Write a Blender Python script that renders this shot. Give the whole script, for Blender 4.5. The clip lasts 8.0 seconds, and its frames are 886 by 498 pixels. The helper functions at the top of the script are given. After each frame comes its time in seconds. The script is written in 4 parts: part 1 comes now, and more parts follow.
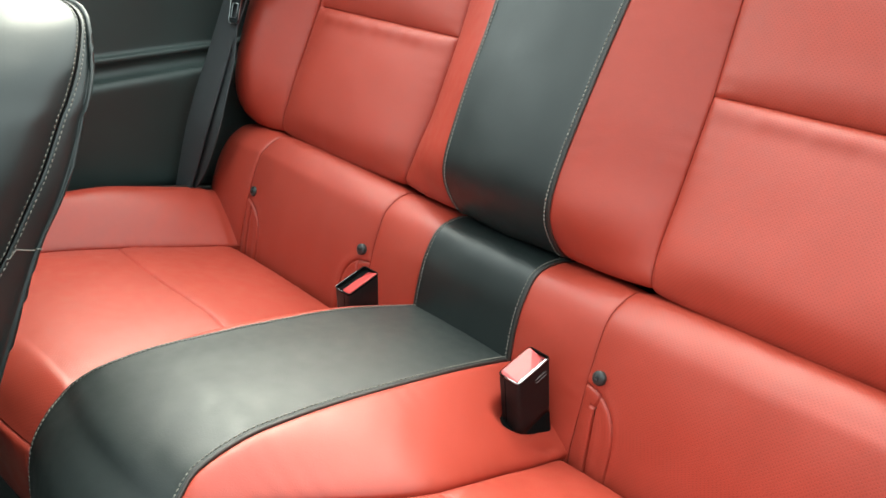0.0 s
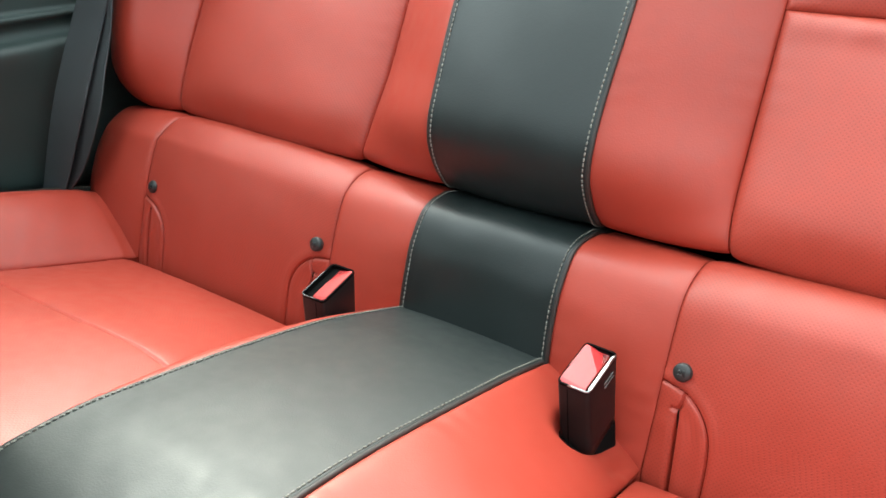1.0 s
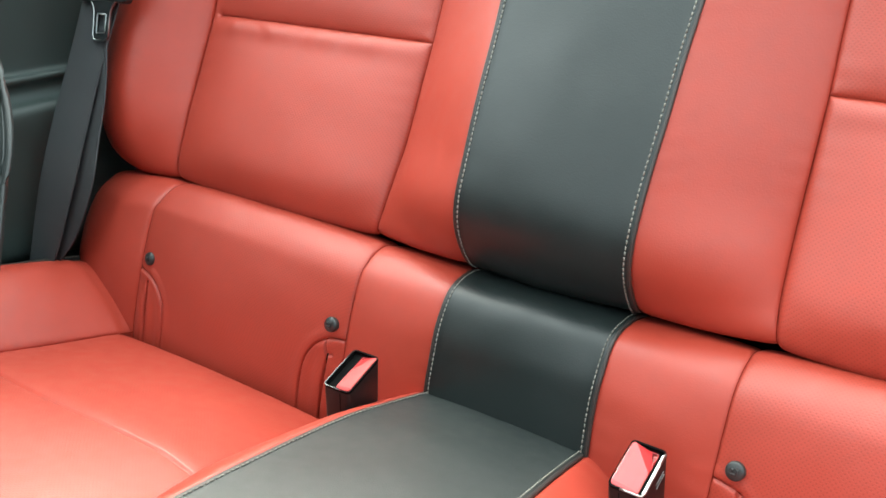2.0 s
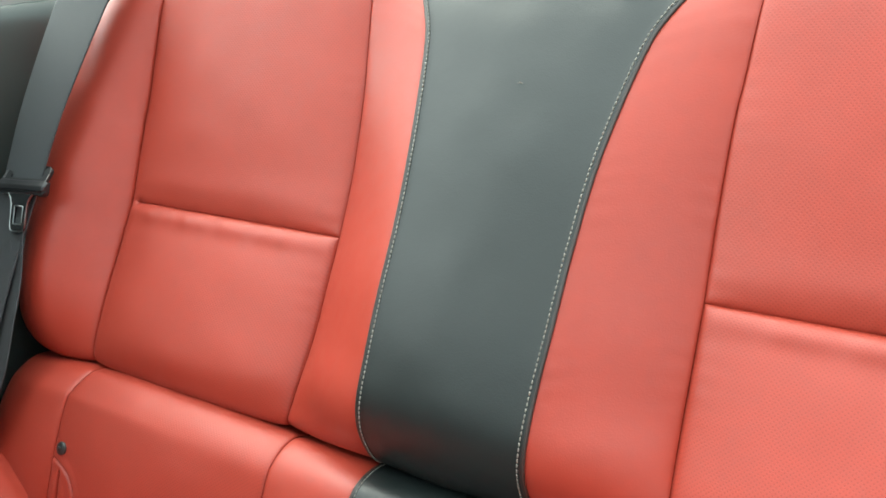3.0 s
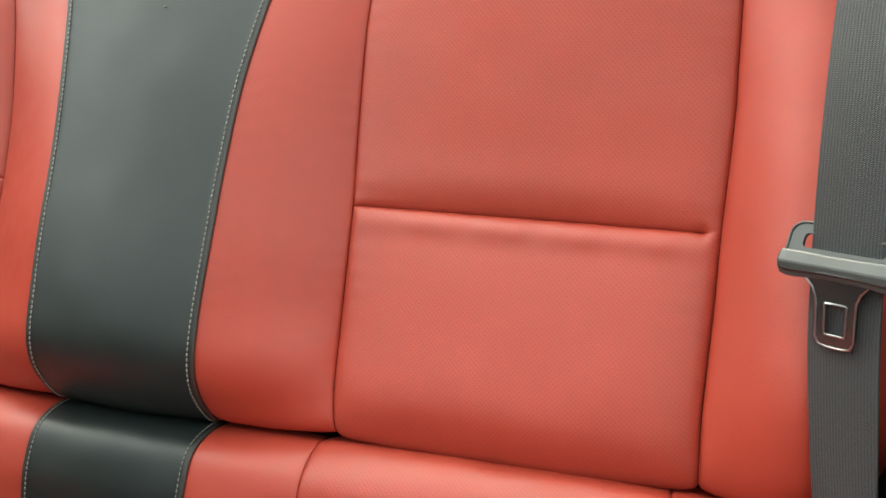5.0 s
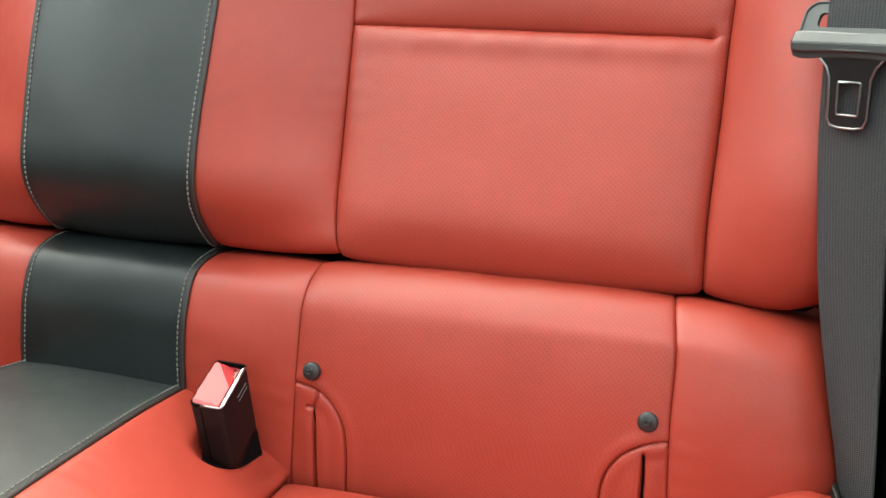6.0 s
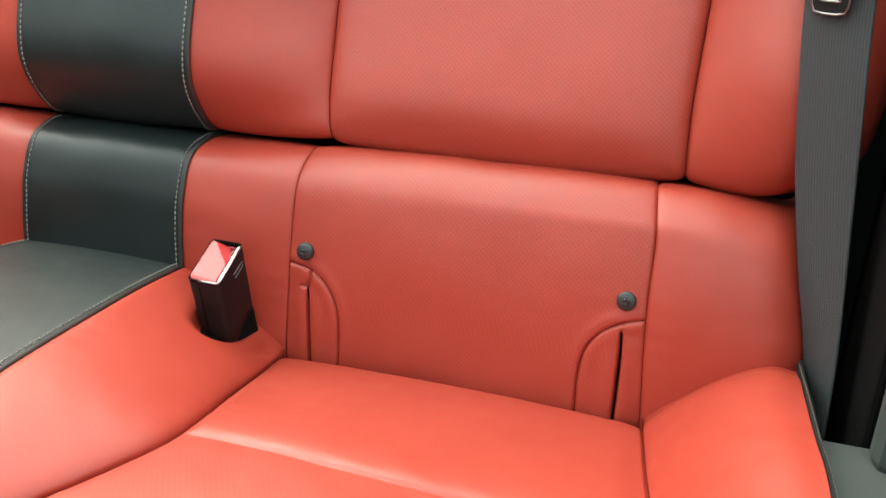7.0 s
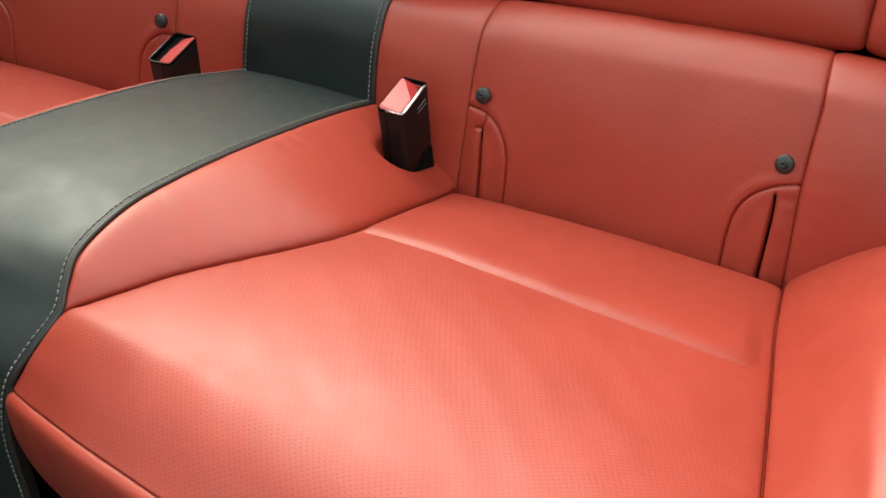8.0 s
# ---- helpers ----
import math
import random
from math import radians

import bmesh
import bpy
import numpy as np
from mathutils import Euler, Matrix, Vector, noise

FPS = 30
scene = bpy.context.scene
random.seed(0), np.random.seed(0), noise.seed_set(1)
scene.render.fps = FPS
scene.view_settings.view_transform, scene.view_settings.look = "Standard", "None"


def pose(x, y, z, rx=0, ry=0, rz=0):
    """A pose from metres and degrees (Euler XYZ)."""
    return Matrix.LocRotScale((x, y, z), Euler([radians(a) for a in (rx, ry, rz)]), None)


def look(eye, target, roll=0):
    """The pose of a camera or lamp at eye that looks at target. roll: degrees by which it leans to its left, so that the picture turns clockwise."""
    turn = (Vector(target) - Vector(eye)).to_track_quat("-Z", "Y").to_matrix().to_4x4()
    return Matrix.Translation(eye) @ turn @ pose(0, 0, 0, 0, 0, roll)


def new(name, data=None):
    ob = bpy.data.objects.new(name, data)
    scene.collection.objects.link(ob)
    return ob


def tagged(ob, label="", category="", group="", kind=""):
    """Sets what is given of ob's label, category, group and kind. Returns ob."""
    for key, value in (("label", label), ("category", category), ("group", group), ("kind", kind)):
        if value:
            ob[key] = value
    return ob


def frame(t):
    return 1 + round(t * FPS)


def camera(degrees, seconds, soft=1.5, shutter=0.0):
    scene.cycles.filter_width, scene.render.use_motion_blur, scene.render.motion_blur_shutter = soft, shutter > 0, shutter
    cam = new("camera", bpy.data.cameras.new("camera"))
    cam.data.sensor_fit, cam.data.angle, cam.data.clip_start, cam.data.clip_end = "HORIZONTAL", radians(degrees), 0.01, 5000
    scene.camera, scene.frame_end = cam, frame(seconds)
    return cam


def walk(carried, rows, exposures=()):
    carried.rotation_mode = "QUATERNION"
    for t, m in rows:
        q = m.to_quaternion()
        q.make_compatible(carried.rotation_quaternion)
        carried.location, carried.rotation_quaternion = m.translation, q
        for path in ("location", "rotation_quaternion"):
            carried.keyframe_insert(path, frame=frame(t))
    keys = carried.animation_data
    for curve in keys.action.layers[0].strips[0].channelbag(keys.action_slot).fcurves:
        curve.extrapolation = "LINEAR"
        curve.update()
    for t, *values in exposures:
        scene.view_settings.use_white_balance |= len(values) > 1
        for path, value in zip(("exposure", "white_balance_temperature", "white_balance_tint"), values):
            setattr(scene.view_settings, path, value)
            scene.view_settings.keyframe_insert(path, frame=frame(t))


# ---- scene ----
# Rear seats of a coupe. x to the car's right as one looks backwards, y to the tail, z up from the cabin floor.
cam = camera(52.67, 8.0, soft=1.6)


def aim(x, y, z, yaw, pitch, roll):
    return pose(x, y, z, 90 + pitch, 0, yaw) @ pose(0, 0, 0, 0, 0, roll)


PATH = [
    (0.0, 0.6942, -0.7214, 0.8109, 47.78, -19.90, 5.46),
    (0.2, 0.6256, -0.7061, 0.7923, 47.57, -19.63, 4.61),
    (0.5, 0.5315, -0.6802, 0.7587, 44.03, -20.10, 3.11),
    (0.7, 0.4877, -0.6810, 0.7382, 39.78, -20.08, 3.77),
    (1.0, 0.4340, -0.6886, 0.7113, 36.57, -19.24, 3.94),
    (1.2, 0.4072, -0.7013, 0.7041, 35.62, -18.69, 4.20),
    (2.3, 0.3431, -0.6852, 0.7705, 32.74, -15.93, 4.13),
    (2.5, 0.3491, -0.6818, 0.7860, 32.43, -14.14, 3.84),
    (2.7, 0.3644, -0.6791, 0.8152, 32.41, -13.07, 3.60),
    (3.0, 0.3888, -0.6626, 0.8437, 31.50, -10.67, 3.48),
    (3.2, 0.4090, -0.6628, 0.8484, 28.53, -9.31, 4.16),
    (3.5, 0.4433, -0.6747, 0.8546, 24.00, -9.32, 3.42),
    (4.0, 0.4809, -0.6750, 0.8439, 19.24, -9.10, 2.80),
    (4.2, 0.4967, -0.6752, 0.8572, 18.53, -10.37, 1.92),
    (5.3, 0.5115, -0.6577, 0.7767, 16.61, -12.76, 1.62),
    (5.5, 0.5064, -0.6689, 0.7498, 16.10, -11.69, 1.93),
    (5.7, 0.5002, -0.6626, 0.7329, 16.07, -12.35, 1.84),
    (6.0, 0.5001, -0.6841, 0.7128, 15.93, -16.76, 1.48),
    (6.5, 0.5007, -0.6939, 0.7049, 15.01, -20.88, 1.97),
    (7.0, 0.5159, -0.7080, 0.7002, 15.67, -22.57, 2.40),
    (7.5, 0.5432, -0.7450, 0.6889, 21.16, -24.24, 2.05),
    (7.8, 0.5540, -0.7654, 0.6806, 24.77, -26.63, 2.66),
    (8.0, 0.5664, -0.7770, 0.6703, 28.42, -28.64, 3.18),
]
EXPOSURES = [(0.0, 2.57, 6610, -6), (0.5, 2.68, 6510, -6), (1.0, 2.74, 6330, -6), (2.5, 2.92, 6460, -5), (3.0, 2.80, 6610, -6), (3.5, 2.18, 7460, -3), (4.0, 2.08, 7910, -3),
             (5.5, 2.52, 6710, -4), (6.5, 2.50, 6710, -5), (7.5, 2.45, 6610, -6), (8.0, 1.93, 6810, -5)]
walk(cam, [(t, aim(*p)) for t, *p in PATH], EXPOSURES)

# ---- world and light: soft daylight through the open door and the windows ----
world = bpy.data.worlds.new("sky")
scene.world = world
world.use_nodes = True
wn = world.node_tree.nodes
sky = wn.new("ShaderNodeTexSky")
sky.sky_type, sky.sun_disc = "NISHITA", False
sky.sun_elevation, sky.sun_rotation = radians(54), radians(-55)
sky.dust_density, sky.ozone_density = 6.0, 1.0
haze = wn.new("ShaderNodeHueSaturation")
haze.inputs["Saturation"].default_value = 0.55
world.node_tree.links.new(sky.outputs[0], haze.inputs["Color"])
world.node_tree.links.new(haze.outputs[0], wn["Background"].inputs[0])
wn["Background"].inputs[1].default_value = 0.085

# overcast: a wide soft brightness round the zenith
sun = bpy.data.lights.new("sun", "SUN")
sun.energy, sun.angle, sun.color = 1.3, radians(170), (0.955, 0.985, 1.0)
new("sun", sun).matrix_world = look((-0.45, 0.25, 1.5), (0, 0, 0))


# ---- materials ----
def mat(name, color, rough=0.5, metal=0.0, spec=0.5):
    m = bpy.data.materials.new(name)
    m.use_nodes = True
    b = m.node_tree.nodes["Principled BSDF"]
    b.inputs["Base Color"].default_value = (*color, 1)
    b.inputs["Roughness"].default_value = rough
    b.inputs["Metallic"].default_value = metal
    b.inputs["Specular IOR Level"].default_value = spec
    return m


class Nodes:
    """Short hand for wiring a node material."""

    def __init__(self, m):
        self.t = m.node_tree
        self.b = m.node_tree.nodes["Principled BSDF"]

    def add(self, kind, **inputs):
        n = self.t.nodes.new("ShaderNode" + kind)
        for k, v in inputs.items():
            self.put(n.inputs[k.replace("_", " ")], v)
        return n

    def put(self, socket, v):
        if isinstance(v, bpy.types.NodeSocket):
            self.t.links.new(v, socket)
        else:
            socket.default_value = v

    def math(self, op, a, b=0.0, c=0.0):
        n = self.t.nodes.new("ShaderNodeMath")
        n.operation = op
        for i, v in enumerate((a, b, c)):
            self.put(n.inputs[i], v)
        return n.outputs[0]

    def ramp(self, v, lo, hi, a, b):
        n = self.add("MapRange", Value=v)
        for k, x in zip(("From Min", "From Max", "To Min", "To Max"), (lo, hi, a, b)):
            n.inputs[k].default_value = x
        return n.outputs[0]

    def mix(self, f, a, b):
        n = self.t.nodes.new("ShaderNodeMix")
        n.data_type = "RGBA"
        for i, v in ((0, f), (6, a), (7, b)):
            self.put(n.inputs[i], v)
        return n.outputs[2]

    def bump(self, height, strength, distance, normal=None):
        n = self.add("Bump", Height=height, Strength=strength, Distance=distance)
        if normal:
            self.put(n.inputs["Normal"], normal)
        return n.outputs[0]


def leather(name, color, rough, holes=False, spec=0.5, grain=1.0):
    m = mat(name, color, rough, 0.0, spec)
    k = Nodes(m)
    uv = k.add("UVMap").outputs[0]
    ob = k.add("TexCoord").outputs["Object"]
    wide = k.add("TexNoise", Vector=ob, Scale=7.0, Detail=3.0).outputs[0]
    fine = k.add("TexNoise", Vector=ob, Scale=60.0, Detail=4.0).outputs[0]
    cells = k.add("TexVoronoi", Vector=uv, Scale=720.0)
    pores = k.add("TexNoise", Vector=uv, Scale=1500.0, Detail=2.0).outputs[0]
    tone = k.math("ADD", k.ramp(wide, 0.3, 0.7, 0.93, 1.05), k.ramp(fine, 0.3, 0.7, -0.03, 0.03))
    base = k.mix(k.ramp(tone, 0.88, 1.1, 0.0, 1.0), tuple(c * 0.86 for c in color) + (1,), tuple(min(1, c * 1.12) for c in color) + (1,))
    k.put(k.b.inputs["Roughness"], k.math("ADD", k.ramp(fine, 0.3, 0.7, rough - 0.05, rough + 0.05), k.ramp(wide, 0.3, 0.7, -0.03, 0.03)))
    relief = k.math("ADD", cells.outputs["Distance"], k.math("MULTIPLY", pores, 0.5))
    n = k.bump(relief, 0.14 * grain, 0.0004)
    n = k.bump(k.add("TexNoise", Vector=ob, Scale=26.0, Detail=2.0).outputs[0], 0.06, 0.006, n)
    if holes:
        # two interleaved square rows of needle holes
        s = k.add("SeparateXYZ", Vector=uv)
        pitch = 0.0042
        dist = None
        for off in (0.0, 0.5):
            gx = k.math("SUBTRACT", k.math("FRACT", k.math("MULTIPLY_ADD", s.outputs[0], 1 / pitch, 100.0 + off)), 0.5)
            gy = k.math("SUBTRACT", k.math("FRACT", k.math("MULTIPLY_ADD", s.outputs[1], 1 / pitch, 100.0 + off)), 0.5)
            d = k.math("SQRT", k.math("ADD", k.math("MULTIPLY", gx, gx), k.math("MULTIPLY", gy, gy)))
            dist = d if dist is None else k.math("MINIMUM", dist, d)
        hole = k.ramp(dist, 0.10, 0.19, 0.40, 0.0)
        base = k.mix(hole, base, tuple(c * 0.35 for c in color) + (1,))
        n = k.bump(k.ramp(dist, 0.10, 0.26, 0.0, 1.0), 0.10, 0.0005, n)
    k.put(k.b.inputs["Base Color"], base)
    k.put(k.b.inputs["Normal"], n)
    return m


RED = (0.345, 0.040, 0.0235)
BLACK = (0.0110, 0.0155, 0.0153)
red_leather = leather("red_leather", RED, 0.45, spec=0.55)
red_perforated = leather("red_perforated_leather", RED, 0.48, holes=True, spec=0.55)
black_leather = leather("black_leather", BLACK, 0.42, spec=0.5)
# same black leather, gloss reset so the cushion middle carries a stronger sheen
sheen_leather = leather("black_sheen_leather", BLACK, 0.51, spec=0.62)
folded_edge = leather("brown_folded_edge", (0.034, 0.026, 0.023), 0.46, spec=0.5)
seat_leather = leather("black_seat_leather", BLACK, 0.36, spec=0.5)


def plastic(name, color, rough, scale=900.0, strength=0.25):
    m = mat(name, color, rough)
    k = Nodes(m)
    ob = k.add("TexCoord").outputs["Object"]
    n1 = k.add("TexNoise", Vector=ob, Scale=scale, Detail=2.0).outputs[0]
    n2 = k.add("TexNoise", Vector=ob, Scale=9.0, Detail=4.0).outputs[0]
    k.put(k.b.inputs["Base Color"], k.mix(k.ramp(n2, 0.3, 0.7, 0, 1), tuple(c * 0.82 for c in color) + (1,), tuple(c * 1.18 for c in color) + (1,)))
    k.put(k.b.inputs["Roughness"], k.ramp(n2, 0.3, 0.7, rough - 0.06, rough + 0.06))
    k.put(k.b.inputs["Normal"], k.bump(n1, strength, 0.0004))
    return m


trim_plastic = plastic("dark_trim_plastic", (0.018, 0.029, 0.027), 0.55)
buckle_black = plastic("buckle_black_plastic", (0.007, 0.007, 0.0075), 0.42, 400.0, 0.08)
buckle_black.node_tree.nodes["Principled BSDF"].inputs["Specular IOR Level"].default_value = 0.3
gloss_black = plastic("smooth_black_plastic", (0.012, 0.012, 0.013), 0.3, 400.0, 0.05)
rib_grey = plastic("pale_grey_moulding", (0.16, 0.16, 0.16), 0.4, 500.0, 0.05)
grip_grey = plastic("grey_grip_plastic", (0.038, 0.042, 0.042), 0.36, 700.0, 0.08)
grey_plastic = plastic("grey_plastic", (0.024, 0.026, 0.026), 0.38, 700.0, 0.15)
carpet = plastic("grey_sill_carpet", (0.038, 0.044, 0.042), 0.9, 500.0, 0.9)
lining = plastic("grey_cloth_lining", (0.42, 0.43, 0.42), 0.9, 600.0, 0.4)
shell_grey = plastic("grey_cabin_trim", (0.20, 0.20, 0.195), 0.85, 600.0, 0.3)
concrete = plastic("pale_concrete", (0.28, 0.28, 0.27), 0.9, 80.0, 0.5)
chrome = mat("polished_steel", (0.34, 0.35, 0.35), 0.28, 1.0)
dark_steel = mat("blackened_steel", (0.09, 0.097, 0.10), 0.16, 0.85)
red_plastic = plastic("red_release_plastic", (0.42, 0.025, 0.028), 0.22, 300.0, 0.02)
red_plastic.node_tree.nodes["Principled BSDF"].inputs["Specular IOR Level"].default_value = 0.75
red_satin = plastic("satin_red_release_plastic", (0.42, 0.025, 0.028), 0.4, 300.0, 0.02)
seam_thread = plastic("dark_red_seam_thread", (0.19, 0.020, 0.013), 0.9, 3000.0, 0.4)
seam_thread.node_tree.nodes["Principled BSDF"].inputs["Specular IOR Level"].default_value = 0.03
thread = plastic("pale_thread", (0.21, 0.195, 0.17), 0.75, 3000.0, 0.5)
tan_thread = plastic("dull_tan_thread", (0.11, 0.085, 0.07), 0.8, 3000.0, 0.5)
welt_grey = plastic("grey_edge_welt", (0.07, 0.08, 0.075), 0.6, 800.0, 0.3)
cover_black = plastic("dull_black_cover", (0.012, 0.013, 0.012), 0.9, 700.0, 0.4)
cover_black.node_tree.nodes["Principled BSDF"].inputs["Specular IOR Level"].default_value = 0.2
# dull black for boards and cloth, also for shade in gaps and recesses
shadow_black = mat("black_felt_and_shade", (0.0045, 0.0045, 0.0045), 0.95, 0.0, 0.06)


def webbing_material():
    m = mat("woven_belt_webbing", (0.045, 0.047, 0.05), 0.55)
    k = Nodes(m)
    uv = k.add("UVMap").outputs[0]
    s = k.add("SeparateXYZ", Vector=uv)
    # narrow upright bands of slanting ribs, each band turned against the next
    band = k.math("PINGPONG", s.outputs[0], 0.0011)
    rib = k.math("SINE", k.math("ADD", k.math("MULTIPLY", s.outputs[1], 4400.0), k.math("MULTIPLY", band, 4400.0)))
    cord = k.ramp(k.math("SINE", k.math("MULTIPLY", s.outputs[0], math.tau / 0.0022)), -0.6, 1, 0, 0.6)
    h = k.math("ADD", k.ramp(rib, -1, 1, 0, 0.9), cord)
    fuzz = k.add("TexNoise", Vector=uv, Scale=900.0, Detail=2.0).outputs[0]
    f = k.math("MULTIPLY", k.ramp(h, 0, 1.6, 0, 1), k.ramp(fuzz, 0.3, 0.7, 0.6, 1.0))
    k.put(k.b.inputs["Base Color"], k.mix(f, (0.004, 0.005, 0.006, 1), (0.078, 0.088, 0.096, 1)))
    k.put(k.b.inputs["Normal"], k.bump(h, 0.7, 0.0007))
    return m


webbing = webbing_material()


# ---- builders ----
def thing(name, at, label, category, group="", kind=""):
    ob = new(name)
    ob.empty_display_size = 0.05
    ob.matrix_world = Matrix.Translation(at)
    return tagged(ob, label, category, group, kind)


def part(name, bm, material, parent=None, label="", smooth=True):
    """Links a bmesh, in world places, as one mesh object under its thing."""
    me = bpy.data.meshes.new(name)
    bmesh.ops.recalc_face_normals(bm, faces=bm.faces[:]) if not smooth else None
    bm.to_mesh(me)
    bm.free()
    me.materials.append(material)
    for p in me.polygons:
        p.use_smooth = smooth
    ob = new(name, me)
    if parent:
        top = parent
        while top.parent:
            top = top.parent
        me.transform(Matrix.Translation(-top.matrix_basis.translation))
        ob.parent = parent
    return tagged(ob, label)


def spline(pts, n, close=False):
    """n places along a Catmull-Rom curve through the points, evenly or closer at the ends."""
    p = np.array(pts, float)
    q = np.vstack([2 * p[0] - p[1], p, 2 * p[-1] - p[-2]])
    out = []
    for i in range(len(p) - 1):
        a, b, c, d = q[i:i + 4]
        for t in np.linspace(0, 1, 24, endpoint=False):
            out.append(0.5 * (2 * b + (c - a) * t + (2 * a - 5 * b + 4 * c - d) * t * t + (3 * b - a - 3 * c + d) * t ** 3))
    out.append(p[-1])
    out = np.array(out)
    s = np.concatenate([[0], np.cumsum(np.linalg.norm(np.diff(out, axis=0), axis=1))])
    w = s[-1] * (warp(n) if close else np.linspace(0, 1, n))
    return np.stack([np.interp(w, s, out[:, k]) for k in range(3)], 1)


def warp(n, k=0.88):
    """0 to 1 with the steps closer at both ends."""
    t = np.linspace(0, 1, n)
    return (1 - k) * t + k * (3 * t * t - 2 * t ** 3)


def across(curves, nu, u=None):
    """Loft over two or more curves of equal length: grid [u][v] of places. u: where the columns stand, 0 to 1."""
    c = np.array(curves)
    u = warp(nu) if u is None else u
    nu = len(u)
    if len(c) == 2:
        return c[0][None] * (1 - u)[:, None, None] + c[1][None] * u[:, None, None]
    dense = np.stack([spline(c[:, j], 200) for j in range(c.shape[1])], 1)
    w = np.linspace(0, 1, 200)
    g = np.empty((nu, c.shape[1], 3))
    for j in range(c.shape[1]):
        for k in range(3):
            g[:, j, k] = np.interp(u, w, dense[:, j, k])
    return g


def normals(g, face):
    du, dv = np.gradient(g, axis=0), np.gradient(g, axis=1)
    n = np.cross(du, dv)
    n /= np.maximum(np.linalg.norm(n, axis=2, keepdims=True), 1e-9)
    if (n * np.array(face)).sum() < 0:
        n = -n
    return n


def lengths(g):
    """Distance along the sheet from each of its four sides: u0, u1, v0, v1."""
    a = np.concatenate([np.zeros((1, g.shape[1])), np.cumsum(np.linalg.norm(np.diff(g, axis=0), axis=2), axis=0)], 0)
    b = np.concatenate([np.zeros((g.shape[0], 1)), np.cumsum(np.linalg.norm(np.diff(g, axis=1), axis=2), axis=1)], 1)
    return a, a[-1:] - a, b, b[:, -1:] - b


def puffed(g, face, rise=0.004, edge=0.006, puff=0.006, wide=0.06, sides="uUvV", hem="", extra=None, crease=0.0015, hem_at=0.0052):
    """Upholstery: the sheet stays at its seams and swells between them. hem: sides with a topstitched hem."""
    d = dict(zip("uUvV", lengths(g)))
    n = normals(g, face)
    h1, h2, h3 = np.ones(g.shape[:2]), np.ones(g.shape[:2]), np.ones(g.shape[:2])
    for s in sides:
        h1 = h1 * (1 - np.exp(-d[s] / edge))
        h2 = h2 * (1 - np.exp(-(d[s] / wide) ** 1.3))
        h3 = h3 * (1 - np.exp(-(d[s] / 0.0012) ** 2))
    h = rise * h1 + puff * h2 + crease * (h3 - 1)
    # soft unevenness of the padding, and puckers that die away from the seams
    x, y, z = g[..., 0], g[..., 1], g[..., 2]
    lump = np.sin(61 * x + 23 * z + 9 * y) * np.sin(47 * z - 19 * x + 31 * y + 1.3) + 0.6 * np.sin(97 * x - 53 * z + 71 * y + 0.7) * np.sin(83 * y + 37 * x + 29 * z)
    h = h + 0.0004 * lump * h2
    for s in sides if not hem else "":
        along = d["v"] if s in "uU" else d["u"]
        wave = np.sin(along * 260 + 2.5 * np.sin(along * 37)) * (0.45 + 0.55 * np.sin(along * 41 + 1.0))
        h = h + 0.00042 * wave * np.exp(-d[s] / 0.014) * (1 - np.exp(-d[s] / 0.003))
    for s in hem:
        h = h + 0.0012 * (1 - np.exp(-d[s] / 0.0012)) * (1 / (1 + np.exp((d[s] - hem_at - 0.0012) / 0.0008))) - 0.0009 * np.exp(-((d[s] - hem_at) / 0.0012) ** 2)
    if extra is not None:
        h = h + extra(g, d)
    return g + n * h[..., None], n


def sheet(g, n, thick=0.005, uv0=(0.0, 0.0)):
    """A bmesh of the grid with a back at the given depth, UVs in metres."""
    nu, nv = g.shape[:2]
    a, _, b, _ = lengths(g)
    bm = bmesh.new()
    front = [[bm.verts.new(g[i, j]) for j in range(nv)] for i in range(nu)]
    back = [[None] * nv for _ in range(nu)]
    for i in range(nu):
        for j in range(nv):
            if i in (0, nu - 1) or j in (0, nv - 1):
                back[i][j] = bm.verts.new(g[i, j] - n[i, j] * thick)
    lay = bm.loops.layers.uv.new("UVMap")
    mid = (nu // 2, nv // 2)
    w = np.cross(g[mid[0] + 1, mid[1]] - g[mid], g[mid[0], mid[1] + 1] - g[mid])
    flip = (w * n[mid]).sum() < 0
    for i in range(nu - 1):
        for j in range(nv - 1):
            idx = [(i, j), (i + 1, j), (i + 1, j + 1), (i, j + 1)]
            if flip:
                idx.reverse()
            f = bm.faces.new([front[p][q] for p, q in idx])
            for loop, (p, q) in zip(f.loops, idx):
                loop[lay].uv = (a[p, q] + uv0[0], b[p, q] + uv0[1])
    ring = [(i, 0) for i in range(nu)] + [(nu - 1, j) for j in range(1, nv)] + [(i, nv - 1) for i in range(nu - 2, -1, -1)] + [(0, j) for j in range(nv - 2, 0, -1)]
    for (i, j), (p, q) in zip(ring, ring[1:] + ring[:1]):
        vs = [front[i][j], front[p][q], back[p][q], back[i][j]]
        bm.faces.new(vs[::-1] if not flip else vs)
    return bm


def mirror(curve):
    return [(-x, y, z) for x, y, z in curve]


